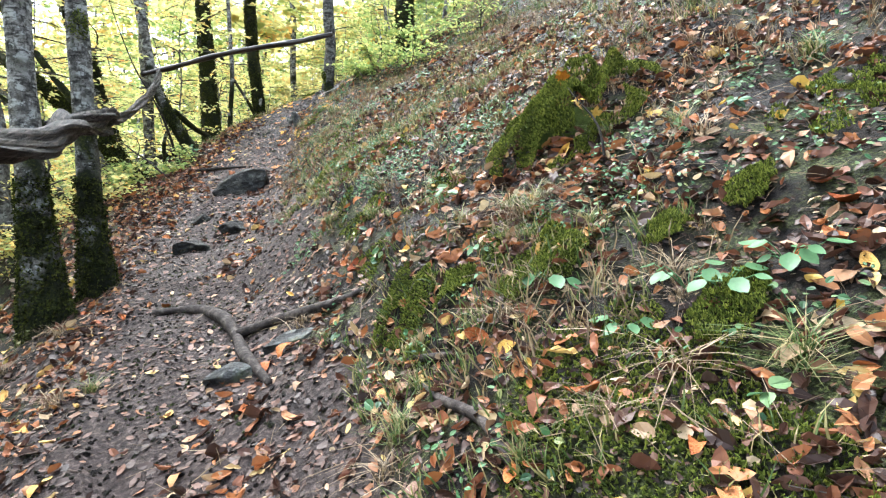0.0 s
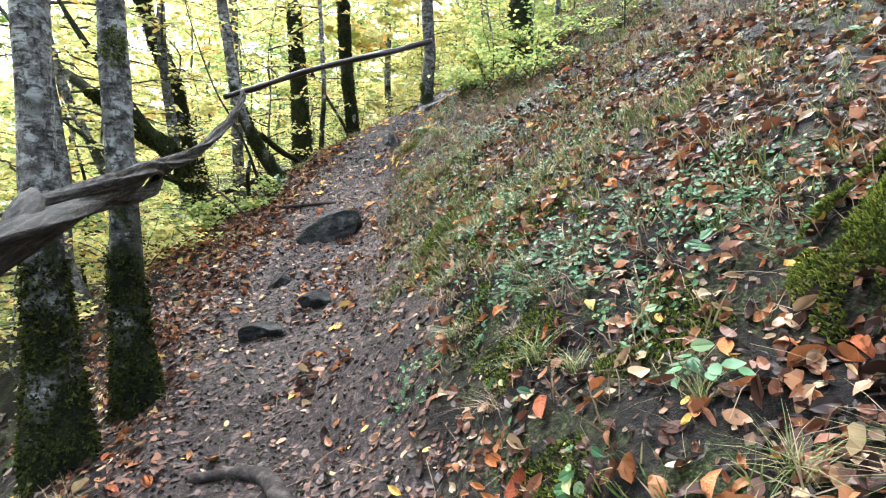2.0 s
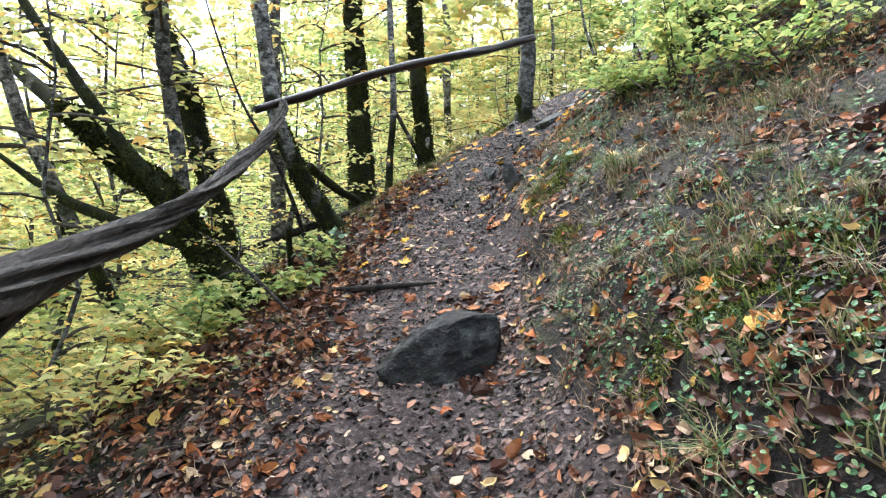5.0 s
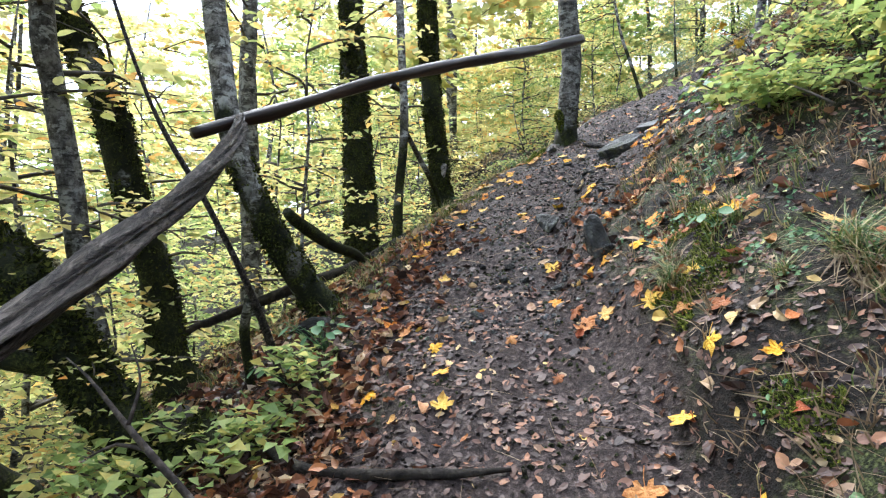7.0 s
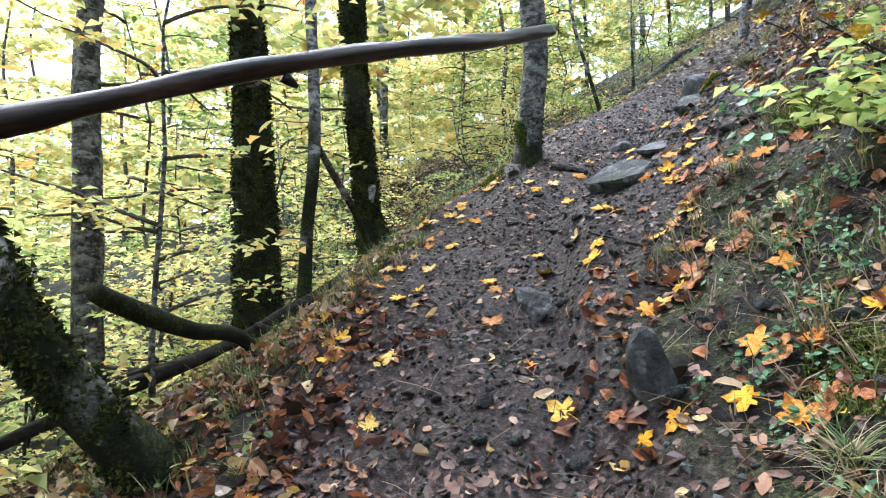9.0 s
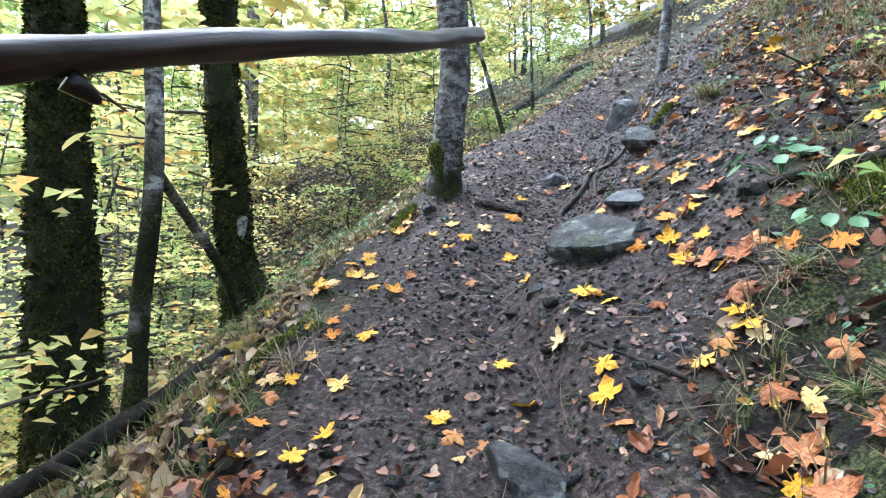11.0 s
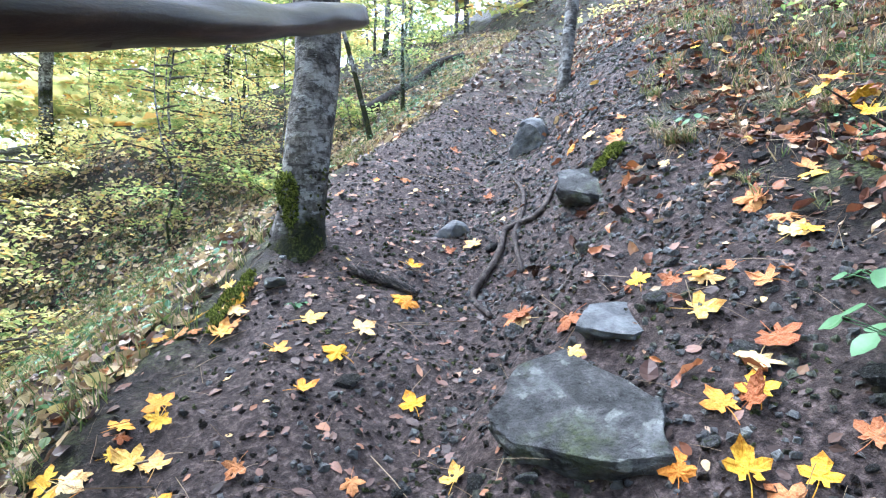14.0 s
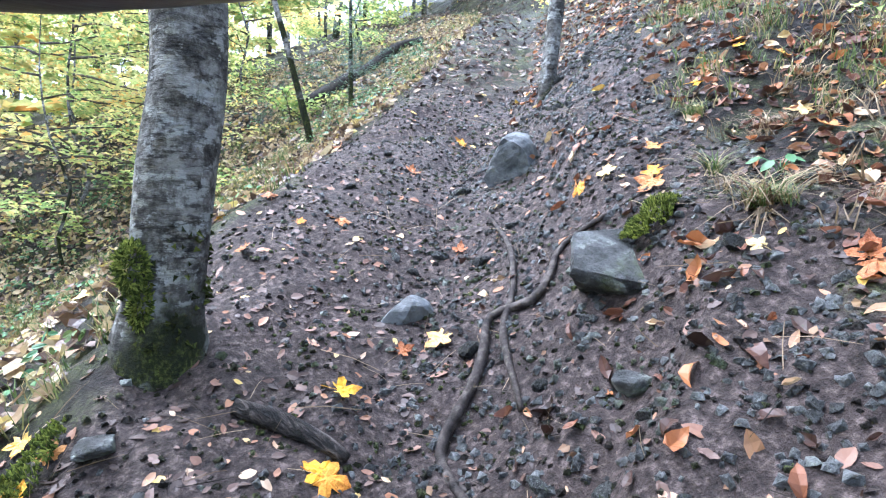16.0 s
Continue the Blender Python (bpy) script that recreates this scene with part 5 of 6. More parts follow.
def litter(name, label, rng, x, y, size, mat, lift, tilt, shape, category="leaf litter"):
    n = len(x)
    p = np.stack([x, y, ground_z(x, y) + lift * (0.2 + rng.rand(n))], 1)
    half = n // len(shape)
    geos = []
    for i, t in enumerate(shape):
        k = slice(i * half, (i + 1) * half)
        m = half
        s = size * np.exp(np.clip(rng.normal(0, 0.30, m), -0.7, 0.5))
        geos.append(scatter(t[0], t[1], p[k], ground_normal(x[k], y[k]), rng.rand(m) * 6.283, np.stack([s, s * (0.8 + 0.4 * rng.rand(m)), s], 1), rng.normal(0, tilt, (m, 3))))
    vs, fs, c = [], [], 0
    for v, f in geos:
        vs.append(v)
        fs.append(f + c)
        c += len(v)
    ob = new(name, mesh_of(name, np.vstack(vs), np.vstack(fs), mat, smooth=False))
    return tagged(ob, label, category, kind="stuff")


def crumple(leaf, seed, amount=0.07):
    """A dead leaf: its margin pulled about, so that no two outlines match."""
    rng = np.random.RandomState(seed)
    v = leaf[0] + rng.normal(0, 1, leaf[0].shape) * (amount * 0.5, amount * 0.6, amount)
    return v, leaf[1]


LOW_SHAPES = [crumple(low_leaf(c, f, w), i, j) for i, (c, f, w, j) in enumerate(((0.25, 0.2, 0.27, 0.04), (-0.3, 0.2, 0.30, 0.04), (0.4, 0.4, 0.24, 0.06), (0.1, 0.1, 0.31, 0.04)))]
SHAPES = [dead_leaf(c, f, w, v, i) for i, (c, f, w, v) in enumerate(((0.2, 0.2, 0.23, 0.04), (-0.25, 0.2, 0.25, 0.04), (0.6, 0.7, 0.20, 0.06), (0.1, 0.05, 0.26, 0.04), (0.35, 1.0, 0.21, 0.07), (-0.45, 0.35, 0.22, 0.06), (0.15, 0.3, 0.16, 0.04), (0.8, 0.4, 0.23, 0.07)))]
FLAT_SHAPES = [dead_leaf(c, f, w, v, 20 + i) for i, (c, f, w, v) in enumerate(((0.12, 0.1, 0.25, 0.02), (-0.12, 0.12, 0.28, 0.02), (0.2, 0.2, 0.22, 0.03), (0.06, 0.05, 0.30, 0.015)))]
rng = np.random.RandomState(11)
# on the planted slope
x, y = lane_points(rng, 36000, -0.8, 14, 0.5, 3.6, lambda x, y, u: (1 - 0.9 * worn(x, y)) * np.clip(0.1 + 1.1 * vnoise(x, y, 0.4, 17) ** 1.5, 0, 1) * np.where((y > 6.9) & (u < 1.7), 0.4, 1))
litter("leaf_litter", "brown and rust fallen leaves over the planted slope", rng, x, y, 0.053, LITTER, 0.022, 0.30, SHAPES)
x, y = lane_points(rng, 50000, -5.0, 20, 0.5, 8.5, lambda x, y, u: ((u > 3.6) | (y > 14) | (y < -0.8)) * np.clip(1.3 - u * 0.14, 0.2, 1) * (0.35 + 0.9 * vnoise(x, y, 0.5, 17)))
litter("leaf_litter", "brown and rust fallen leaves higher up the planted slope", rng, x, y, 0.052, LITTER, 0.025, 0.40, LOW_SHAPES)
x, y = lane_points(rng, 9000, -0.5, 7.0, 0.7, 3.2, lambda x, y, u: (0.9 - 0.8 * worn(x, y)) * np.clip(2.4 * vnoise(x, y, 0.45, 47) - 0.7, 0, 1))
litter("leaf_litter", "curled brown and russet leaves thick on the lower bank", rng, x, y, 0.060, LITTER, 0.026, 0.36, SHAPES)
# scraps of broken leaf between them
SCRAP = [(np.array([[-0.5, -0.2, 0], [0.1, -0.35, 0.06], [0.5, 0.05, 0.0], [0.05, 0.3, 0.08], [-0.35, 0.25, 0.02]]), np.array([[0, 1, 2], [0, 2, 3], [0, 3, 4]])), (np.array([[-0.5, -0.1, 0], [0.0, -0.2, 0.1], [0.5, -0.05, 0.0], [0.3, 0.2, 0.05], [-0.3, 0.15, 0.05]]), np.array([[0, 1, 2], [0, 2, 3], [0, 3, 4]]))]
x, y = lane_points(rng, 62000, -0.8, 13, 0.4, 4.0, lambda x, y, u: (1 - 0.8 * worn(x, y)) * (0.4 + 0.6 * vnoise(x, y, 0.3, 61)))
litter("leaf_scraps", "scraps of dark broken leaf and bark on the slope", rng, x, y, 0.022, DARK_SCRAP, 0.012, 0.45, SCRAP)
# on the path and at its edges
x, y = lane_points(rng, 21000, 0.3, 9.0, -1.3, 1.1, lambda x, y, u: 0.2 + 0.75 * vnoise(x, y, 0.4, 19) ** 2 + 0.25 * (np.abs(u + 0.6) < 0.35))
litter("leaf_litter", "small brown leaves trodden into the path", rng, x, y, 0.041, PATH_LITTER, 0.004, 0.13, FLAT_SHAPES)
x, y = lane_points(rng, 12000, 7.0, 18, -1.2, 1.8, lambda x, y, u: np.clip(0.15 + 0.9 * vnoise(x, y, 0.5, 20) ** 2 + 0.3 * (np.abs(u) < 0.5), 0, 1) * np.clip(1.15 - 0.5 * np.abs(u), 0.15, 1))
litter("leaf_litter", "grey-brown weathered leaves trodden into the path", rng, x, y, 0.036, PATH_LITTER, 0.003, 0.14, FLAT_SHAPES)
x, y = lane_points(rng, 4200, 4.6, 8.6, -1.8, -0.7, lambda x, y, u: 0.25 + 0.75 * vnoise(x, y, 0.35, 66))
litter("leaf_litter", "orange and brown leaves on the lower shoulder of the path", rng, x, y, 0.055, LITTER, 0.014, 0.28, SHAPES)
x, y = lane_points(rng, 9000, 4.6, 8.6, -1.9, -0.6, lambda x, y, u: 0.8 + 0 * x)
litter("leaf_scraps", "scraps of dark broken leaf on the lower shoulder of the path", rng, x, y, 0.024, DARK_SCRAP, 0.010, 0.4, SCRAP)
# on the slope below
x, y = lane_points(rng, 17000, 1, 24, -9, -0.8, lambda x, y, u: 0.4 + 0.5 * vnoise(x, y, 0.8, 22))
litter("leaf_litter", "pale brown leaves on the slope below the path", rng, x, y, 0.07, PALE_LITTER, 0.02, 0.4, LOW_SHAPES)
x, y = lane_points(rng, 9000, 15, 27, -3, 9, lambda x, y, u: 0.9)
litter("leaf_litter", "pale brown leaves on the far slope", rng, x, y, 0.085, PALE_LITTER, 0.02, 0.4, LOW_SHAPES)
x, y = lane_points(rng, 9000, -0.5, 10, -1.15, 0.75, lambda x, y, u: np.exp(-((u + 0.62) / 0.25) ** 2) + 0.8 * np.exp(-((u - 0.35) / 0.22) ** 2) * (vnoise(x, y, 0.5, 29) > 0.5))
litter("leaf_litter", "drifts of orange-brown leaves along the path edges", rng, x, y, 0.060, LITTER, 0.012, 0.25, SHAPES)
x, y = lane_points(rng, 11000, 11, 23, -7.5, -0.9, lambda x, y, u: 0.9)
litter("leaf_litter", "pale bleached leaves on the slope below the path", rng, x, y, 0.06, PALE_LITTER, 0.03, 0.5, LOW_SHAPES)
x, y = lane_points(rng, 64000, 9.5, 23, -11.0, -0.85, lambda x, y, u: np.clip(1.15 + 0.08 * u, 0.3, 1) * (0.3 + 0.8 * vnoise(x, y, 0.7, 52)))
litter("leaf_litter", "tan and straw-coloured leaves thick on the slope below the path", rng, x, y, 0.078, TAN_LITTER, 0.03, 0.45, LOW_SHAPES)
x, y = lane_points(rng, 5200, 6.6, 10.2, -2.9, -0.6, lambda x, y, u: 0.35 + 0.65 * vnoise(x, y, 0.3, 53))
litter("leaf_litter", "dark brown and rust leaves heaped about the leaning tree", rng, x, y, 0.06, LITTER, 0.05, 0.6, SHAPES)
x, y = lane_points(rng, 900, 9.4, 13.2, 0.9, 2.4, lambda x, y, u: np.clip(3.0 * vnoise(x, y, 0.45, 55) - 1.4, 0, 1))
litter("leaf_litter", "drifts of rust and tan leaves on the bare bank", rng, x, y, 0.052, LITTER, 0.015, 0.35, SHAPES)
# crumbs of bark, twig and soil on the path
x, y = lane_points(rng, 15000, 0.5, 15.5, -0.9, 1.7, lambda x, y, u: worn(x, y))
CLOD = (np.array([[-0.5, -0.35, 0], [0.5, -0.3, 0], [0.4, 0.4, 0], [-0.45, 0.35, 0], [-0.2, -0.1, 0.5], [0.25, 0.12, 0.42]]), np.array([[0, 1, 4], [1, 5, 4], [1, 2, 5], [2, 3, 5], [3, 4, 5], [3, 0, 4]]))
litter("soil_crumbs", "crumbs of dark soil and grit on the path", rng, x, y, 0.017, SOIL, 0.001, 0.3, [CLOD])
x, y = lane_points(rng, 26000, 8.5, 15.0, -0.6, 2.3, lambda x, y, u: worn(x, y) * np.clip(0.25 + 0.5 * u, 0.1, 1) * (0.3 + vnoise(x, y, 0.4, 23)))
tagged(litter("gravel", "angular grey gravel set in the dark bank soil", rng, x, y, 0.022, STONE, 0.001, 0.4, [CLOD]), category="gravel")
tagged(bpy.data.objects["soil_crumbs"], category="soil")

# dry stalks and twigs through the litter
STALK = (np.array([[-0.5, -0.006, 0], [-0.5, 0.006, 0.004], [0.0, -0.007, 0.05], [0.0, 0.005, 0.055], [0.5, -0.003, 0.0], [0.5, 0.003, 0.003]]), np.array([[0, 2, 1], [1, 2, 3], [2, 4, 3], [3, 4, 5]]))
x, y = lane_points(rng, 16000, -0.5, 17, -1.2, 5.5, lambda x, y, u: 0.8 - 0.5 * worn(x, y))
litter("dry_stalks", "thin dry stalks and twigs lying through the litter", rng, x, y, 0.13, STRAW, 0.03, 0.35, [STALK])
x, y = lane_points(rng, 9000, -0.5, 17, -1.2, 5.5, lambda x, y, u: 0.8 - 0.3 * worn(x, y))
litter("dark_twigs", "thin dark twigs lying on the soil", rng, x, y, 0.11, DARK_LOG, 0.02, 0.25, [STALK])

MAPLES = [mesh_of("maple_leaf", *maple_leaf_geo(c, i), m, smooth=False) for i, (c, m) in enumerate(((0.15, MAPLE), (0.35, MAPLE), (-0.12, MAPLE), (0.05, MAPLE), (0.3, MAPLE_RUST), (-0.15, MAPLE_RUST)))]


def lay(mesh, name, x, y, size, turn, label, category, group, tip=8.0, rng=RNG):
    n = ground_normal(np.array([x]), np.array([y]), 0.08)[0]
    m = Vector(n).to_track_quat('Z', 'Y').to_matrix().to_4x4()
    ob = new(name, mesh)
    ob.matrix_world = Matrix.Translation((x, y, gz(x, y) + 0.012 + size * 0.04)) @ m @ pose(0, 0, 0, rng.normal(0, tip), rng.normal(0, tip), turn) @ Matrix.Scale(size, 4)
    return tagged(ob, label, category, group)


YELLOW_LOW = [(-2.57, 10.35), (-2.37, 10.3), (-2.15, 10.35), (-1.9, 9.86), (-2.04, 9.92), (-2.82, 10.15), (-2.3, 10.05), (-1.79, 10.59), (-1.77, 10.37), (-3.22, 10.74), (-3.07, 10.72), (-3.34, 10.94), (-3.07, 11.32), (-2.94, 11.06), (-2.89, 12.09), (-1.64, 10.62), (-3.15, 10.38), (-3.2, 9.22), (-3.2, 9.55), (-2.64, 9.45), (-2.53, 9.2), (-3.38, 8.74), (-3.07, 8.47), (-1.86, 8.93), (-2.21, 10.46), (-3.58, 9.37), (-3.52, 8.93), (-1.9, 9.91), (-2.33, 9.94), (-2.17, 10.43), (-2.82, 10.16), (-3.51, 10.13), (-3.27, 10.06), (-2.92, 8.05), (-3.31, 8.2), (-1.9, 7.48)]
YELLOW_HIGH = [(-2.58, 11.89), (-2.72, 11.68), (-2.51, 11.63), (-2.39, 11.78), (-2.31, 11.36), (-2.66, 11.43), (-1.81, 11.54), (-1.55, 10.91), (-1.29, 10.81), (-2.85, 12.1), (-2.17, 11.98), (-3.08, 11.54), (-1.67, 12.34), (-2.06, 12.21), (-2.16, 11.96), (-1.0, 12.28), (-0.92, 12.11), (-2.88, 12.35), (-0.81, 5.15), (-1.57, 5.02), (-1.19, 6.29)]
RUST = [(-1.77, 10.14), (-1.7, 10.18), (-1.57, 10.63), (-2.34, 8.61), (-1.96, 8.95), (-1.96, 9.72), (-2.79, 9.72), (-2.45, 7.44), (-2.17, 7.69), (-0.6, 4.93), (-1.09, 5.95), (-3.6, 6.46)]
RUST += [(-2.01, 9.55), (-1.9, 8.79), (-2.34, 8.56), (-2.39, 8.7), (-1.84, 8.1), (-1.97, 8.18), (-2.11, 8.41), (-1.63, 8.56), (-1.59, 8.89), (-1.86, 10.03), (-1.83, 10.25), (-1.05, 11.3), (-1.8, 11.58), (-1.16, 11.05), (-0.48, 11.22), (-1.81, 11.57), (-1.17, 11.06), (-1.82, 11.19), (-1.04, 11.32), (-0.73, 11.42), (-0.97, 12.07), (-1.2, 10.9), (-0.92, 11.03)]
YELLOW_HIGH += [(-1.99, 8.76), (-2.07, 8.88), (-2.23, 8.95), (-2.08, 8.33), (-1.72, 8.9), (-1.61, 8.6), (-1.75, 8.77), (-2.26, 8.59), (-1.85, 10.47), (-1.95, 10.56), (-0.36, 11.93), (-1.26, 10.78), (-1.64, 10.82), (-1.55, 10.88)]
rng = np.random.RandomState(31)
for i, (x, y) in enumerate(YELLOW_LOW + YELLOW_HIGH):
    lay(MAPLES[i % 4], "maple_leaf", x, y, rng.uniform(0.085, 0.125), rng.rand() * 360, "fallen yellow maple leaf on dark soil", "leaf", "yellow maple leaves on the path", rng=rng)
for i, (x, y) in enumerate(RUST):
    lay(MAPLES[4 + i % 2], "maple_leaf", x, y, rng.uniform(0.11, 0.15), rng.rand() * 360, "fallen rust-brown maple leaf on the soil", "leaf", "rust maple leaves", rng=rng)
lay(MAPLES[4], "maple_leaf", -2.05, 9.44, 0.17, 30, "large curled orange-brown maple leaf on the bank", "leaf", "rust maple leaves", 14, rng)
n = 0
while n < 100:
    y = rng.uniform(6.8, 15.5)
    u = rng.normal(0.1, 0.9) if rng.rand() < 0.7 else rng.uniform(-1.2, 2.4)
    if n > 60:
        y, u = (rng.uniform(9.6, 12.6), rng.uniform(-1.25, -0.55)) if n % 2 else (rng.uniform(10.3, 13.2), rng.uniform(1.3, 2.5))
    if abs(u) > 2.6 or vnoise(y * 1.0, u, 0.6, 3) < 0.25:
        continue
    x = float(np.interp(y, LINE_Y, LINE_X)) + u
    rust = rng.rand() < 0.45
    lay(MAPLES[4 + n % 2 if rust else n % 4], "maple_leaf", x, y, rng.uniform(0.06, 0.115), rng.rand() * 360, "fallen rust-brown maple leaf on the soil" if rust else "fallen yellow maple leaf on dark soil", "leaf", "rust maple leaves" if rust else "yellow maple leaves on the path", 12, rng)
    n += 1
for i in range(84):
    if i < 44:
        y, u = rng.uniform(9.6, 12.2), rng.normal(-0.80, 0.16)
    elif i < 64:
        y, u = rng.uniform(9.3, 10.7), rng.normal(1.0, 0.22)
    else:
        y, u = rng.uniform(7.6, 9.6), rng.normal(0.85, 0.25)
    x = float(np.interp(y, LINE_Y, LINE_X)) + u
    rust = rng.rand() < (0.4 if i < 44 else 0.55)
    lay(MAPLES[4 + i % 2 if rust else i % 4], "maple_leaf", x, y, rng.uniform(0.075, 0.125), rng.rand() * 360, "fallen rust-brown maple leaf on the soil" if rust else "fallen yellow maple leaf on dark soil", "leaf", "rust maple leaves" if rust else "yellow maple leaves on the path", 14, rng)
for i, (x, y, z) in enumerate(((-1.95, 10.98, 0.15), (-1.72, 10.97, 0.17), (-1.66, 10.90, 0.13))):
    lay(MAPLES[i + 2], "maple_leaf", x, y, 0.08, i * 130, "fallen maple leaf lying on the grey slab", "leaf", "yellow maple leaves on the path", 6, rng).location.z += z - 0.06
BROAD = [mesh_of("fallen_leaf", *dead_leaf(c, f, w, 0.04, 70 + i), BROAD_LEAF) for i, (c, f, w) in enumerate(((0.4, 0.4, 0.26), (-0.35, 0.4, 0.27), (0.8, 0.7, 0.24), (0.2, 0.6, 0.2), (-0.6, 0.3, 0.25)))]
n = 0
while n < 200:
    y = rng.uniform(0.8, 8.5)
    u = rng.uniform(-0.9, 2.8)
    if rng.rand() < 0.5 * float(worn(np.array(np.interp(y, LINE_Y, LINE_X) + u), np.array(y))):
        continue
    x = float(np.interp(y, LINE_Y, LINE_X)) + u
    lay(BROAD[n % 5], "fallen_leaf", x, y, rng.uniform(0.06, 0.105), rng.rand() * 360, "fallen orange-brown beech leaf on the slope", "leaf", "orange beech leaves", 14, rng)
    n += 1


# ---- green plants of the slope ----
def herbs(name, label, rng, x, y, leaves, radius, size, mat, height=0.05):
    """Low plants: each a rosette of small leaves held over the ground on slanting stalks."""
    n = len(x) * leaves
    px, py = np.repeat(x, leaves), np.repeat(y, leaves)
    a, r = rng.rand(n) * 6.283, radius * np.sqrt(rng.rand(n))
    px, py = px + r * np.cos(a), py + r * np.sin(a)
    p = np.stack([px, py, ground_z(px, py) + height * (0.3 + rng.rand(n))], 1)
    s = size * (0.6 + 0.8 * rng.rand(n))
    t = (beech_leaf(0.1)[0] * (1, 1.2, 1), beech_leaf(0.1)[1])
    g = scatter(t[0], t[1], p, ground_normal(px, py, 0.15), a + rng.normal(0, 0.5, n), s[:, None] * np.ones(3), rng.normal(0, 0.35, (n, 3)))
    ob = new(name, mesh_of(name, *g, mat, smooth=False))
    return tagged(ob, label, "plants", kind="stuff")


rng = np.random.RandomState(41)
x, y = lane_points(rng, 2300, -0.5, 15, 0.7, 4.5, lambda x, y, u: (1 - worn(x, y)) * np.clip(4.0 * vnoise(x, y, 0.42, 33) - 2.1, 0, 1) * np.where((y > 8.8) & (u < 2.2), 0.35, 1))
herbs("ground_cover_plants", "small green herbs in patches among the leaf litter", rng, x, y, 9, 0.05, 0.021, HERB, 0.04)
x, y = lane_points(rng, 260, -0.5, 13, 0.8, 4, lambda x, y, u: (1 - worn(x, y)) * (vnoise(x, y, 0.7, 34) > 0.5))
herbs("ground_cover_plants", "rounder green leaves of larger herbs on the slope", rng, x, y, 4, 0.05, 0.044, HERB, 0.06)
x, y = lane_points(rng, 3000, 1, 24, -9, -0.85, lambda x, y, u: np.clip(2.5 * vnoise(x, y, 0.8, 35) - 1.0, 0, 1))
herbs("ground_cover_plants", "pale green herbs on the slope below the path", rng, x, y, 8, 0.10, 0.034, GRASS, 0.08)
x, y = lane_points(rng, 1900, 11.5, 23, -7, -0.95, lambda x, y, u: np.clip(2.5 * vnoise(x, y, 0.9, 37) - 0.9, 0, 1))
herbs("ground_cover_plants", "pale green seedlings on the slope below", rng, x, y, 8, 0.12, 0.036, HERB, 0.10)
x, y = lane_points(rng, 1500, 2.2, 9.6, 0.7, 2.4, lambda x, y, u: (1 - worn(x, y)) * np.clip(3.6 * vnoise(x, y, 0.5, 48) - 1.7, 0, 1))
herbs("ground_cover_plants", "grey-green bedstraw along the top of the bank", rng, x, y, 11, 0.06, 0.018, HERB, 0.06)
for x, y, spread in ((-0.14, 4.02, 0.10), (-0.31, 3.90, 0.07), (0.07, 3.51, 0.08), (0.45, 3.90, 0.12), (0.31, 3.88, 0.07), (-0.01, 3.89, 0.09), (-0.76, 3.92, 0.06), (0.46, 5.60, 0.12), (-1.95, 8.95, 0.10), (-1.60, 9.10, 0.12), (-1.72, 9.25, 0.08), (-1.58, 9.55, 0.10), (-1.62, 8.20, 0.10)):
    herbs("herb_patch", "patch of fresh green cut-leaved herbs on the bank", rng, x + rng.normal(0, spread, 16), y + rng.normal(0, spread, 16), 7, 0.028, 0.021, HERB, 0.04)


def herb_clump(x, y, seed, count, size, reach_, label):
    """A single plant with stalks and broad leaves."""
    rng = np.random.RandomState(seed)
    root = thing("herb", x, y, gz(x, y), label, "plant")
    n = ground_normal(np.array([x]), np.array([y]), 0.1)[0]
    t = ovate(0.15, 0.22, 0.36)
    for i in range(count):
        a = i * 2.4 + rng.normal(0, 0.3)
        d = np.array([math.cos(a), math.sin(a), 0]) * reach_ * (0.35 + 0.65 * rng.rand()) + n * reach_ * (0.5 + 0.5 * rng.rand())
        s = size * (0.7 + 0.5 * rng.rand())
        g = scatter(t[0] + (0.5, 0, 0), t[1], d[None], (n + 0.5 * np.array([math.cos(a), math.sin(a), 0.6]))[None], np.array([a]), np.array([[s, s, s]]), rng.normal(0, 0.15, (1, 3)))
        leaf = part("leaf", g, HERB, root)
        part("stalk", tube([(0, 0, -0.01, 0.0025), (*(d * 0.5 + n * 0.01), 0.002), (*d, 0.0015)], 4, 0.1, 0), HERB, leaf)


for i, (x, y, c, s, r) in enumerate(((0.60, 2.12, 5, 0.085, 0.06), (0.97, 1.86, 8, 0.06, 0.10), (1.19, 1.72, 8, 0.06, 0.09), (0.76, 1.79, 5, 0.065, 0.06), (1.03, 1.75, 6, 0.06, 0.09), (0.37, 2.52, 7, 0.045, 0.06), (0.21, 3.08, 8, 0.05, 0.08), (-0.62, 4.58, 9, 0.045, 0.07), (-1.22, 4.9, 8, 0.03, 0.07),
                                      (-1.43, 10.37, 12, 0.075, 0.14), (-1.56, 9.95, 8, 0.06, 0.10), (-1.76, 8.53, 6, 0.07, 0.10), (-1.33, 10.5, 8, 0.055, 0.09), (-0.75, 11.75, 8, 0.05, 0.06), (-2.62, 12.0, 6, 0.022, 0.04), (-3.72, 8.62, 14, 0.075, 0.18), (-3.8, 8.42, 10, 0.07, 0.15))):
    herb_clump(x, y, 200 + i, c, s, r, "green herb with broad leaves on the bank")


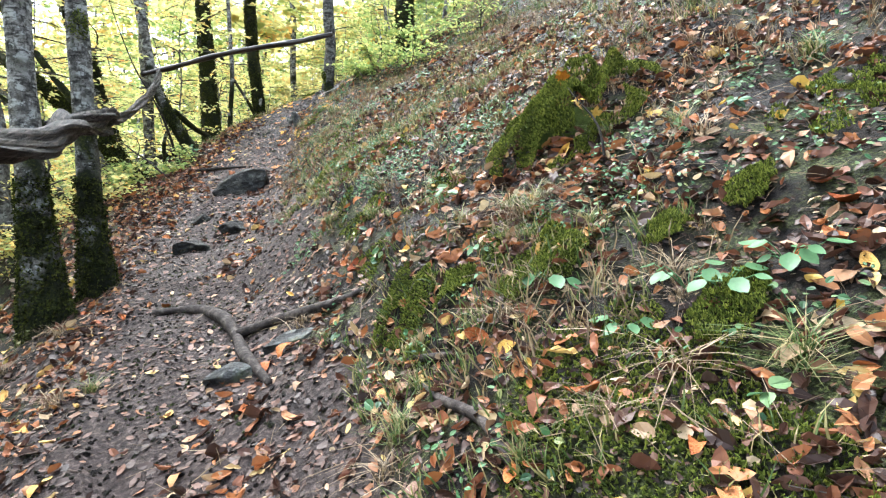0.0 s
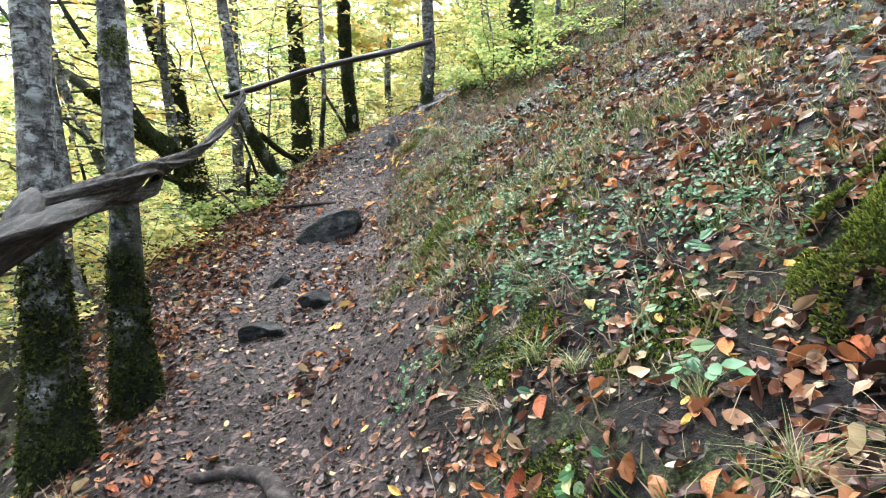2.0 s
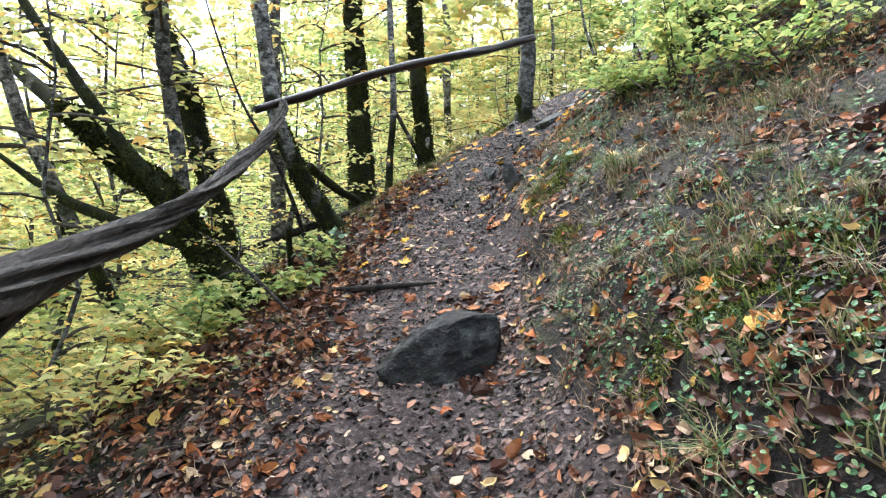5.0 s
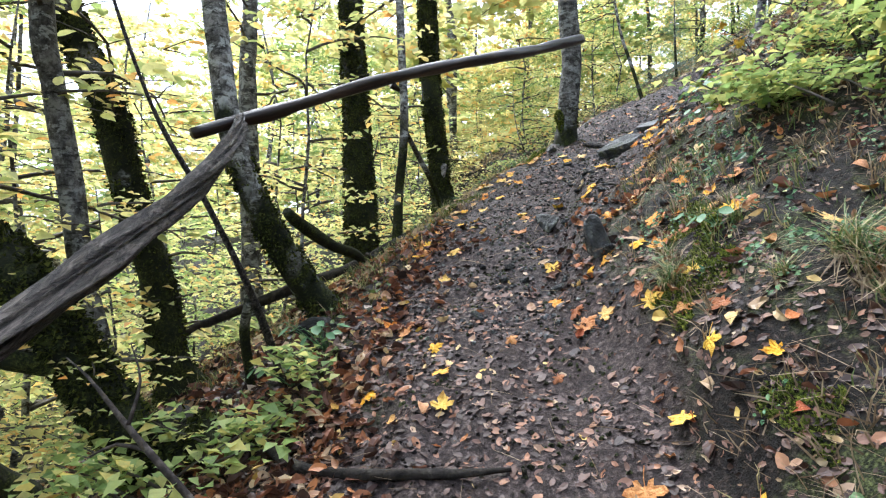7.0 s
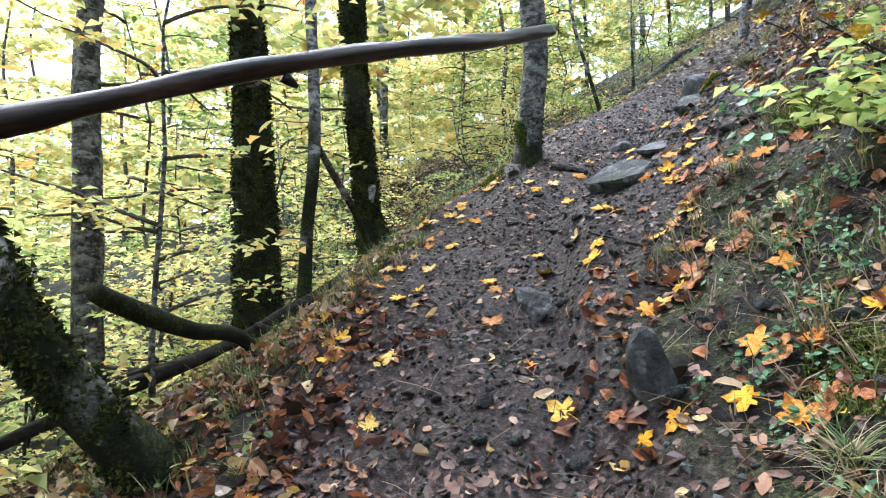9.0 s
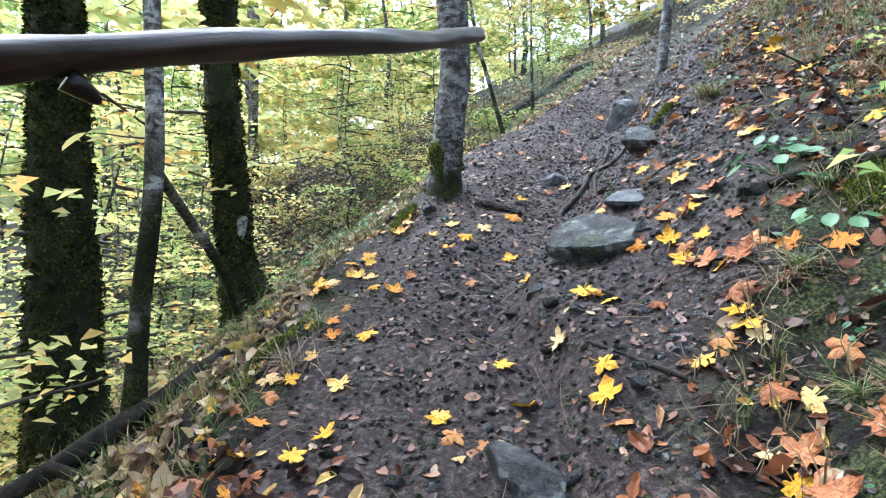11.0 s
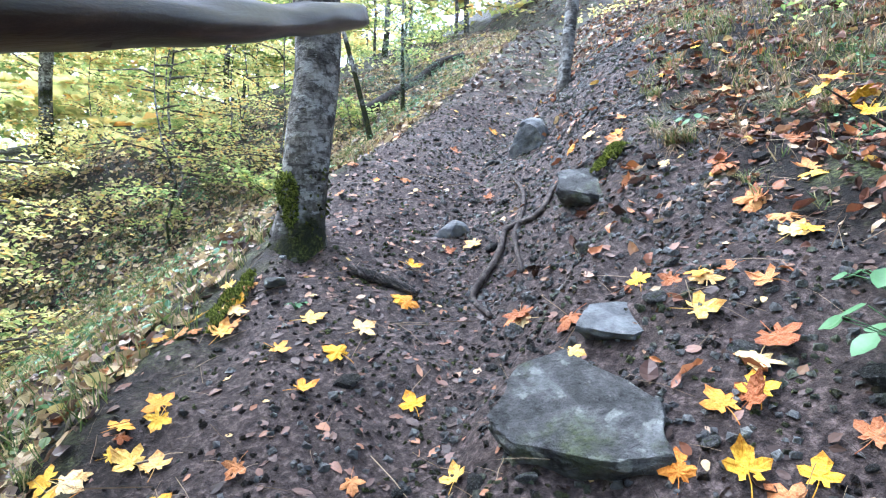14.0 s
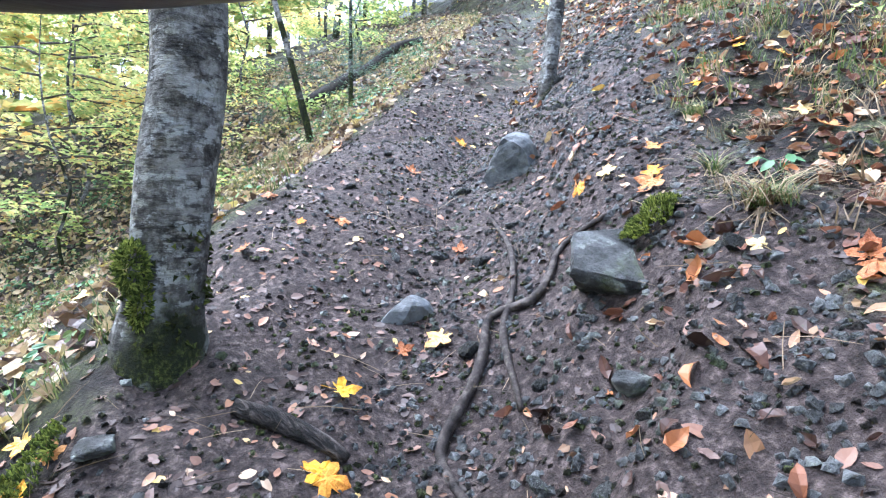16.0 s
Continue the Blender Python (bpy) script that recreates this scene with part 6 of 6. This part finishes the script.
def grass_blades(rng, count, length, spread, droop):
    """Arching blades from one foot, three segments each."""
    vs, fs = [], []
    for i in range(count):
        a, ln = rng.rand() * 6.283, length * (0.55 + 0.6 * rng.rand())
        d = np.array([math.cos(a), math.sin(a), 0])
        side = np.array([-math.sin(a), math.cos(a), 0]) * 0.0028 * (0.7 + 0.7 * rng.rand())
        base = np.array([rng.normal(0, spread * 0.15), rng.normal(0, spread * 0.15), -0.01])
        out = spread * (0.5 + rng.rand())
        k = len(vs) * 1
        row = []
        for s in (0, 0.35, 0.7, 1.0):
            p = base + d * out * s ** 1.5 * (1 + droop * s) + np.array([0, 0, ln * (s - droop * s * s)])
            w = side * (1 - s * 0.92)
            row += [p - w, p + w]
        vs += row
        fs += [[k, k + 1, k + 3, k + 2], [k + 2, k + 3, k + 5, k + 4], [k + 4, k + 5, k + 7, k + 6]]
    return np.array(vs), fs


def grass_cover(name, label, rng, x, y, blades, length, mat, lean=0.9):
    """A thin sward: small clumps of bent blades, joined."""
    n = len(x) * blades
    px, py = np.repeat(x, blades) + rng.normal(0, 0.018, n), np.repeat(y, blades) + rng.normal(0, 0.018, n)
    ln = length * (0.5 + 0.9 * rng.rand(n))
    a = rng.rand(n) * 6.283
    t = np.array([[0, -0.5, -0.05], [0, 0.5, -0.05], [0.10, -0.4, 0.5], [0.10, 0.4, 0.5], [0.45, 0, 0.85]])
    p = np.stack([px, py, ground_z(px, py)], 1)
    nrm = ground_normal(px, py, 0.12) * 0.6 + (0, 0, 0.5)
    g = scatter(t, np.array([[0, 1, 2], [1, 3, 2], [2, 3, 4]]), p, nrm, a, np.stack([ln, 0.004 + 0.003 * rng.rand(n), ln], 1), rng.normal(0, 0.28 * lean, (n, 3)))
    return tagged(new(name, mesh_of(name, *g, mat, smooth=False)), label, "grass", kind="stuff")


rng = np.random.RandomState(49)
x, y = lane_points(rng, 9000, -0.6, 14, 0.6, 4.0, lambda x, y, u: (1 - worn(x, y)) * np.clip(2.4 * vnoise(x, y, 0.55, 62) - 0.8, 0, 1) * np.where((y > 8.5) & (u < 2), 0.5, 1))
grass_cover("grass", "thin green grass growing through the leaf litter", rng, x, y, 7, 0.085, GRASS)
x, y = lane_points(rng, 4500, -0.6, 14, 0.6, 4.0, lambda x, y, u: (1 - worn(x, y)) * np.clip(2.4 * vnoise(x, y, 0.5, 63) - 0.9, 0, 1))
grass_cover("dry_grass", "thin straw-coloured grass growing through the leaf litter", rng, x, y, 6, 0.11, STRAW, 1.3)
x, y = lane_points(rng, 7000, 9, 22, -7.0, -0.75, lambda x, y, u: np.clip(2.0 * vnoise(x, y, 0.8, 64) - 0.4, 0, 1))
grass_cover("grass", "thin pale green grass on the slope below the path", rng, x, y, 6, 0.12, GRASS)
rng = np.random.RandomState(51)
TUFTS = [(mesh_of("grass_tuft", *grass_blades(rng, 55, 0.20, 0.13, 0.45), GRASS, smooth=False), "green grass tuft on the bank"),
         (mesh_of("grass_tuft", *grass_blades(rng, 45, 0.24, 0.17, 0.65), STRAW, smooth=False), "dry straw-coloured grass tuft"),
         (mesh_of("grass_tuft", *grass_blades(rng, 40, 0.15, 0.08, 0.25), GRASS, smooth=False), "short upright green grass tuft"),
         (mesh_of("grass_tuft", *grass_blades(rng, 70, 0.13, 0.035, 1.55), STRAW, smooth=False), "drooping straw-coloured sedge hanging over the cut bank")]


def tuft(k, x, y, s, turn):
    ob = new("grass_tuft", TUFTS[k][0])
    n = ground_normal(np.array([x]), np.array([y]), 0.1)[0]
    ob.matrix_world = Matrix.Translation((x, y, gz(x, y))) @ (Vector(n) * 0.5 + Vector((0, 0, 0.6))).to_track_quat('Z', 'Y').to_matrix().to_4x4() @ pose(0, 0, 0, 0, 0, turn) @ Matrix.Scale(s, 4)
    tagged(ob, TUFTS[k][1], "grass", "grass tufts on the bank")


for i, (x, y, s) in enumerate(((-1.98, 8.35, 1.2), (-1.71, 8.48, 1.0), (-2.01, 8.40, 0.9), (-1.48, 7.97, 1.7), (-1.67, 8.03, 1.0), (-1.47, 7.87, 1.6), (0.55, 2.56, 1.0), (0.77, 2.34, 0.9), (0.27, 2.78, 0.9), (1.25, 2.69, 1.1), (0.06, 1.90, 0.9), (-0.60, 4.75, 0.8), (-0.45, 4.30, 0.8), (-0.85, 5.35, 0.9), (-1.00, 11.62, 1.1), (-1.25, 6.4, 0.9), (-1.5, 6.9, 0.9))):
    tuft(3, x, y, s, i * 53)
    tuft(0, x + 0.02, y + 0.03, s * 0.8, i * 31)
for i, (k, x, y, s) in enumerate(((2, 0.07, 1.88, 0.9), (1, 0.05, 1.80, 0.7), (1, 0.54, 2.62, 0.8), (0, 0.5, 2.7, 0.9), (1, 1.3, 2.58, 1.0), (0, 1.9, 2.8, 1.2), (0, -1.53, 2.81, 0.7), (1, -1.62, 2.7, 0.8), (0, 0.62, 2.66, 1.0), (1, 0.66, 2.6, 0.7), (0, -0.21, 4.93, 1.1), (0, -1.0, 5.26, 0.8), (0, -1.97, 8.60, 0.9), (1, -1.95, 8.52, 0.8),
                                    (0, -1.34, 7.9, 1.2), (1, -1.40, 7.82, 1.3), (0, -2.0, 8.36, 0.9), (1, -0.97, 11.65, 1.1), (0, -0.93, 11.6, 0.7), (1, 0.06, 12.44, 1.0), (0, -1.13, 5.47, 0.7), (1, -2.25, 3.61, 0.8), (1, 0.85, 1.6, 0.9), (1, 0.95, 1.95, 0.8), (0, 1.1, 1.5, 0.9), (1, -3.35, 10.55, 0.9), (0, -3.3, 10.9, 0.8), (1, -3.45, 11.1, 0.7))):
    tuft(k, x, y, s, i * 77)
n = 0
while n < 150:
    y = rng.uniform(0, 15)
    u = rng.uniform(0.7, 4.5)
    x = float(np.interp(y, LINE_Y, LINE_X)) + u
    if float(worn(np.array(x), np.array(y))) > 0.3 or vnoise(x, y, 0.8, 44) < 0.36:
        continue
    tuft(n % 3, x, y, rng.uniform(0.4, 0.85), rng.rand() * 360)
    n += 1
n = 0
while n < 70:
    y = rng.uniform(1.5, 12.5)
    u = rng.uniform(0.75, 1.7) + (0.5 if y > 10 else 0)
    x = float(np.interp(y, LINE_Y, LINE_X)) + u
    if vnoise(x, y, 0.6, 54) > 0.5:
        tuft((0, 1, 1)[n % 3], x, y, rng.uniform(0.4, 0.8), rng.rand() * 360)
        n += 1
n = 0
while n < 50:
    y = rng.uniform(2, 17)
    u = rng.uniform(-2.2, -0.85)
    tuft(n % 3, float(np.interp(y, LINE_Y, LINE_X)) + u, y, rng.uniform(0.4, 0.9), rng.rand() * 360)
    n += 1


# the pale scar on the mossy trunk
SCAR = simple_material("bare_pale_wood", [(0.4, (0.10, 0.095, 0.08)), (0.6, (0.42, 0.40, 0.37))], 30, 0.8)
scar_tree = next(o for o in scene.objects if o.name.startswith("tree") and "white scar" in o.get("label", ""))
sv, sf = rock_geo(0.065, 0.02, 0.11, 131, 14, 4)
scar = part("scar", (sv + np.array([-4.01, 12.395, 4.28]) - np.array(scar_tree.location), sf), SCAR, scar_tree, "pale bare scar where the bark is gone")


# a thin bent twig on the bank that still holds yellow leaves
def leafy_twig(x, y, tip, leaves, seed):
    rng = np.random.RandomState(seed)
    root = thing("twig", x, y, gz(x, y), "thin dark twig on the bank with yellow maple leaves", "twig")
    t = np.array(tip, float)
    pts = np.array([(0, 0, -0.03, 0.008), (*(t * 0.35 + (0.03, 0, 0.05)), 0.006), (*(t * 0.7 + (0.0, 0.02, 0.05)), 0.004), (*t, 0.002)])
    part("stem", tube(pts, 6, 0.05, 0.1, seed), DARK_LOG, root)
    for i in range(leaves):
        s = 0.45 + 0.55 * (i + 1) / leaves
        leaf = new("leaf", MAPLES[i % 4])
        leaf.parent = root
        p = t * s + rng.normal(0, 0.03, 3) + (0, 0, 0.03)
        leaf.matrix_basis = pose(*p, rng.normal(0, 25), rng.normal(0, 25), rng.rand() * 360) @ Matrix.Scale(0.085, 4)


leafy_twig(-1.05, 10.45, (-0.25, 0.25, 0.42), 5, 1)
leafy_twig(-1.2, 9.3, (-0.3, 0.3, 0.55), 6, 2)
leafy_twig(0.95, 2.75, (-0.12, 0.25, 0.42), 5, 3)


# ---- a small blue-green conifer on the far slope ----
def conifer(x, y, h, seed):
    rng = np.random.RandomState(seed)
    root = thing("conifer", x, y, gz(x, y), "small blue-green conifer on the far slope", "conifer")
    part("trunk", tube([(0, 0, -0.2, 0.035), (0, 0, h * 0.5, 0.02), (0.03, 0, h, 0.004)], 7, 0.2, 0.05, seed), BARK_HALF, root)
    arms = [branch(rng, (0, 0, h * t), rng.rand() * 6.283, 0.7 * (1.1 - t), 0.25, 4, 0.1) for t in np.linspace(0.08, 0.97, 44)]
    part("foliage", spray_leaves(arms, rng, 150, 0.06, (np.array([[0, -0.06, 0], [1, 0, 0], [0, 0.06, 0.0]]), np.array([[0, 1, 2]])), 0.7), NEEDLE, root)


conifer(-0.65, 17.2, 2.1, 61)
conifer(-5.2, 15.0, 1.0, 62)
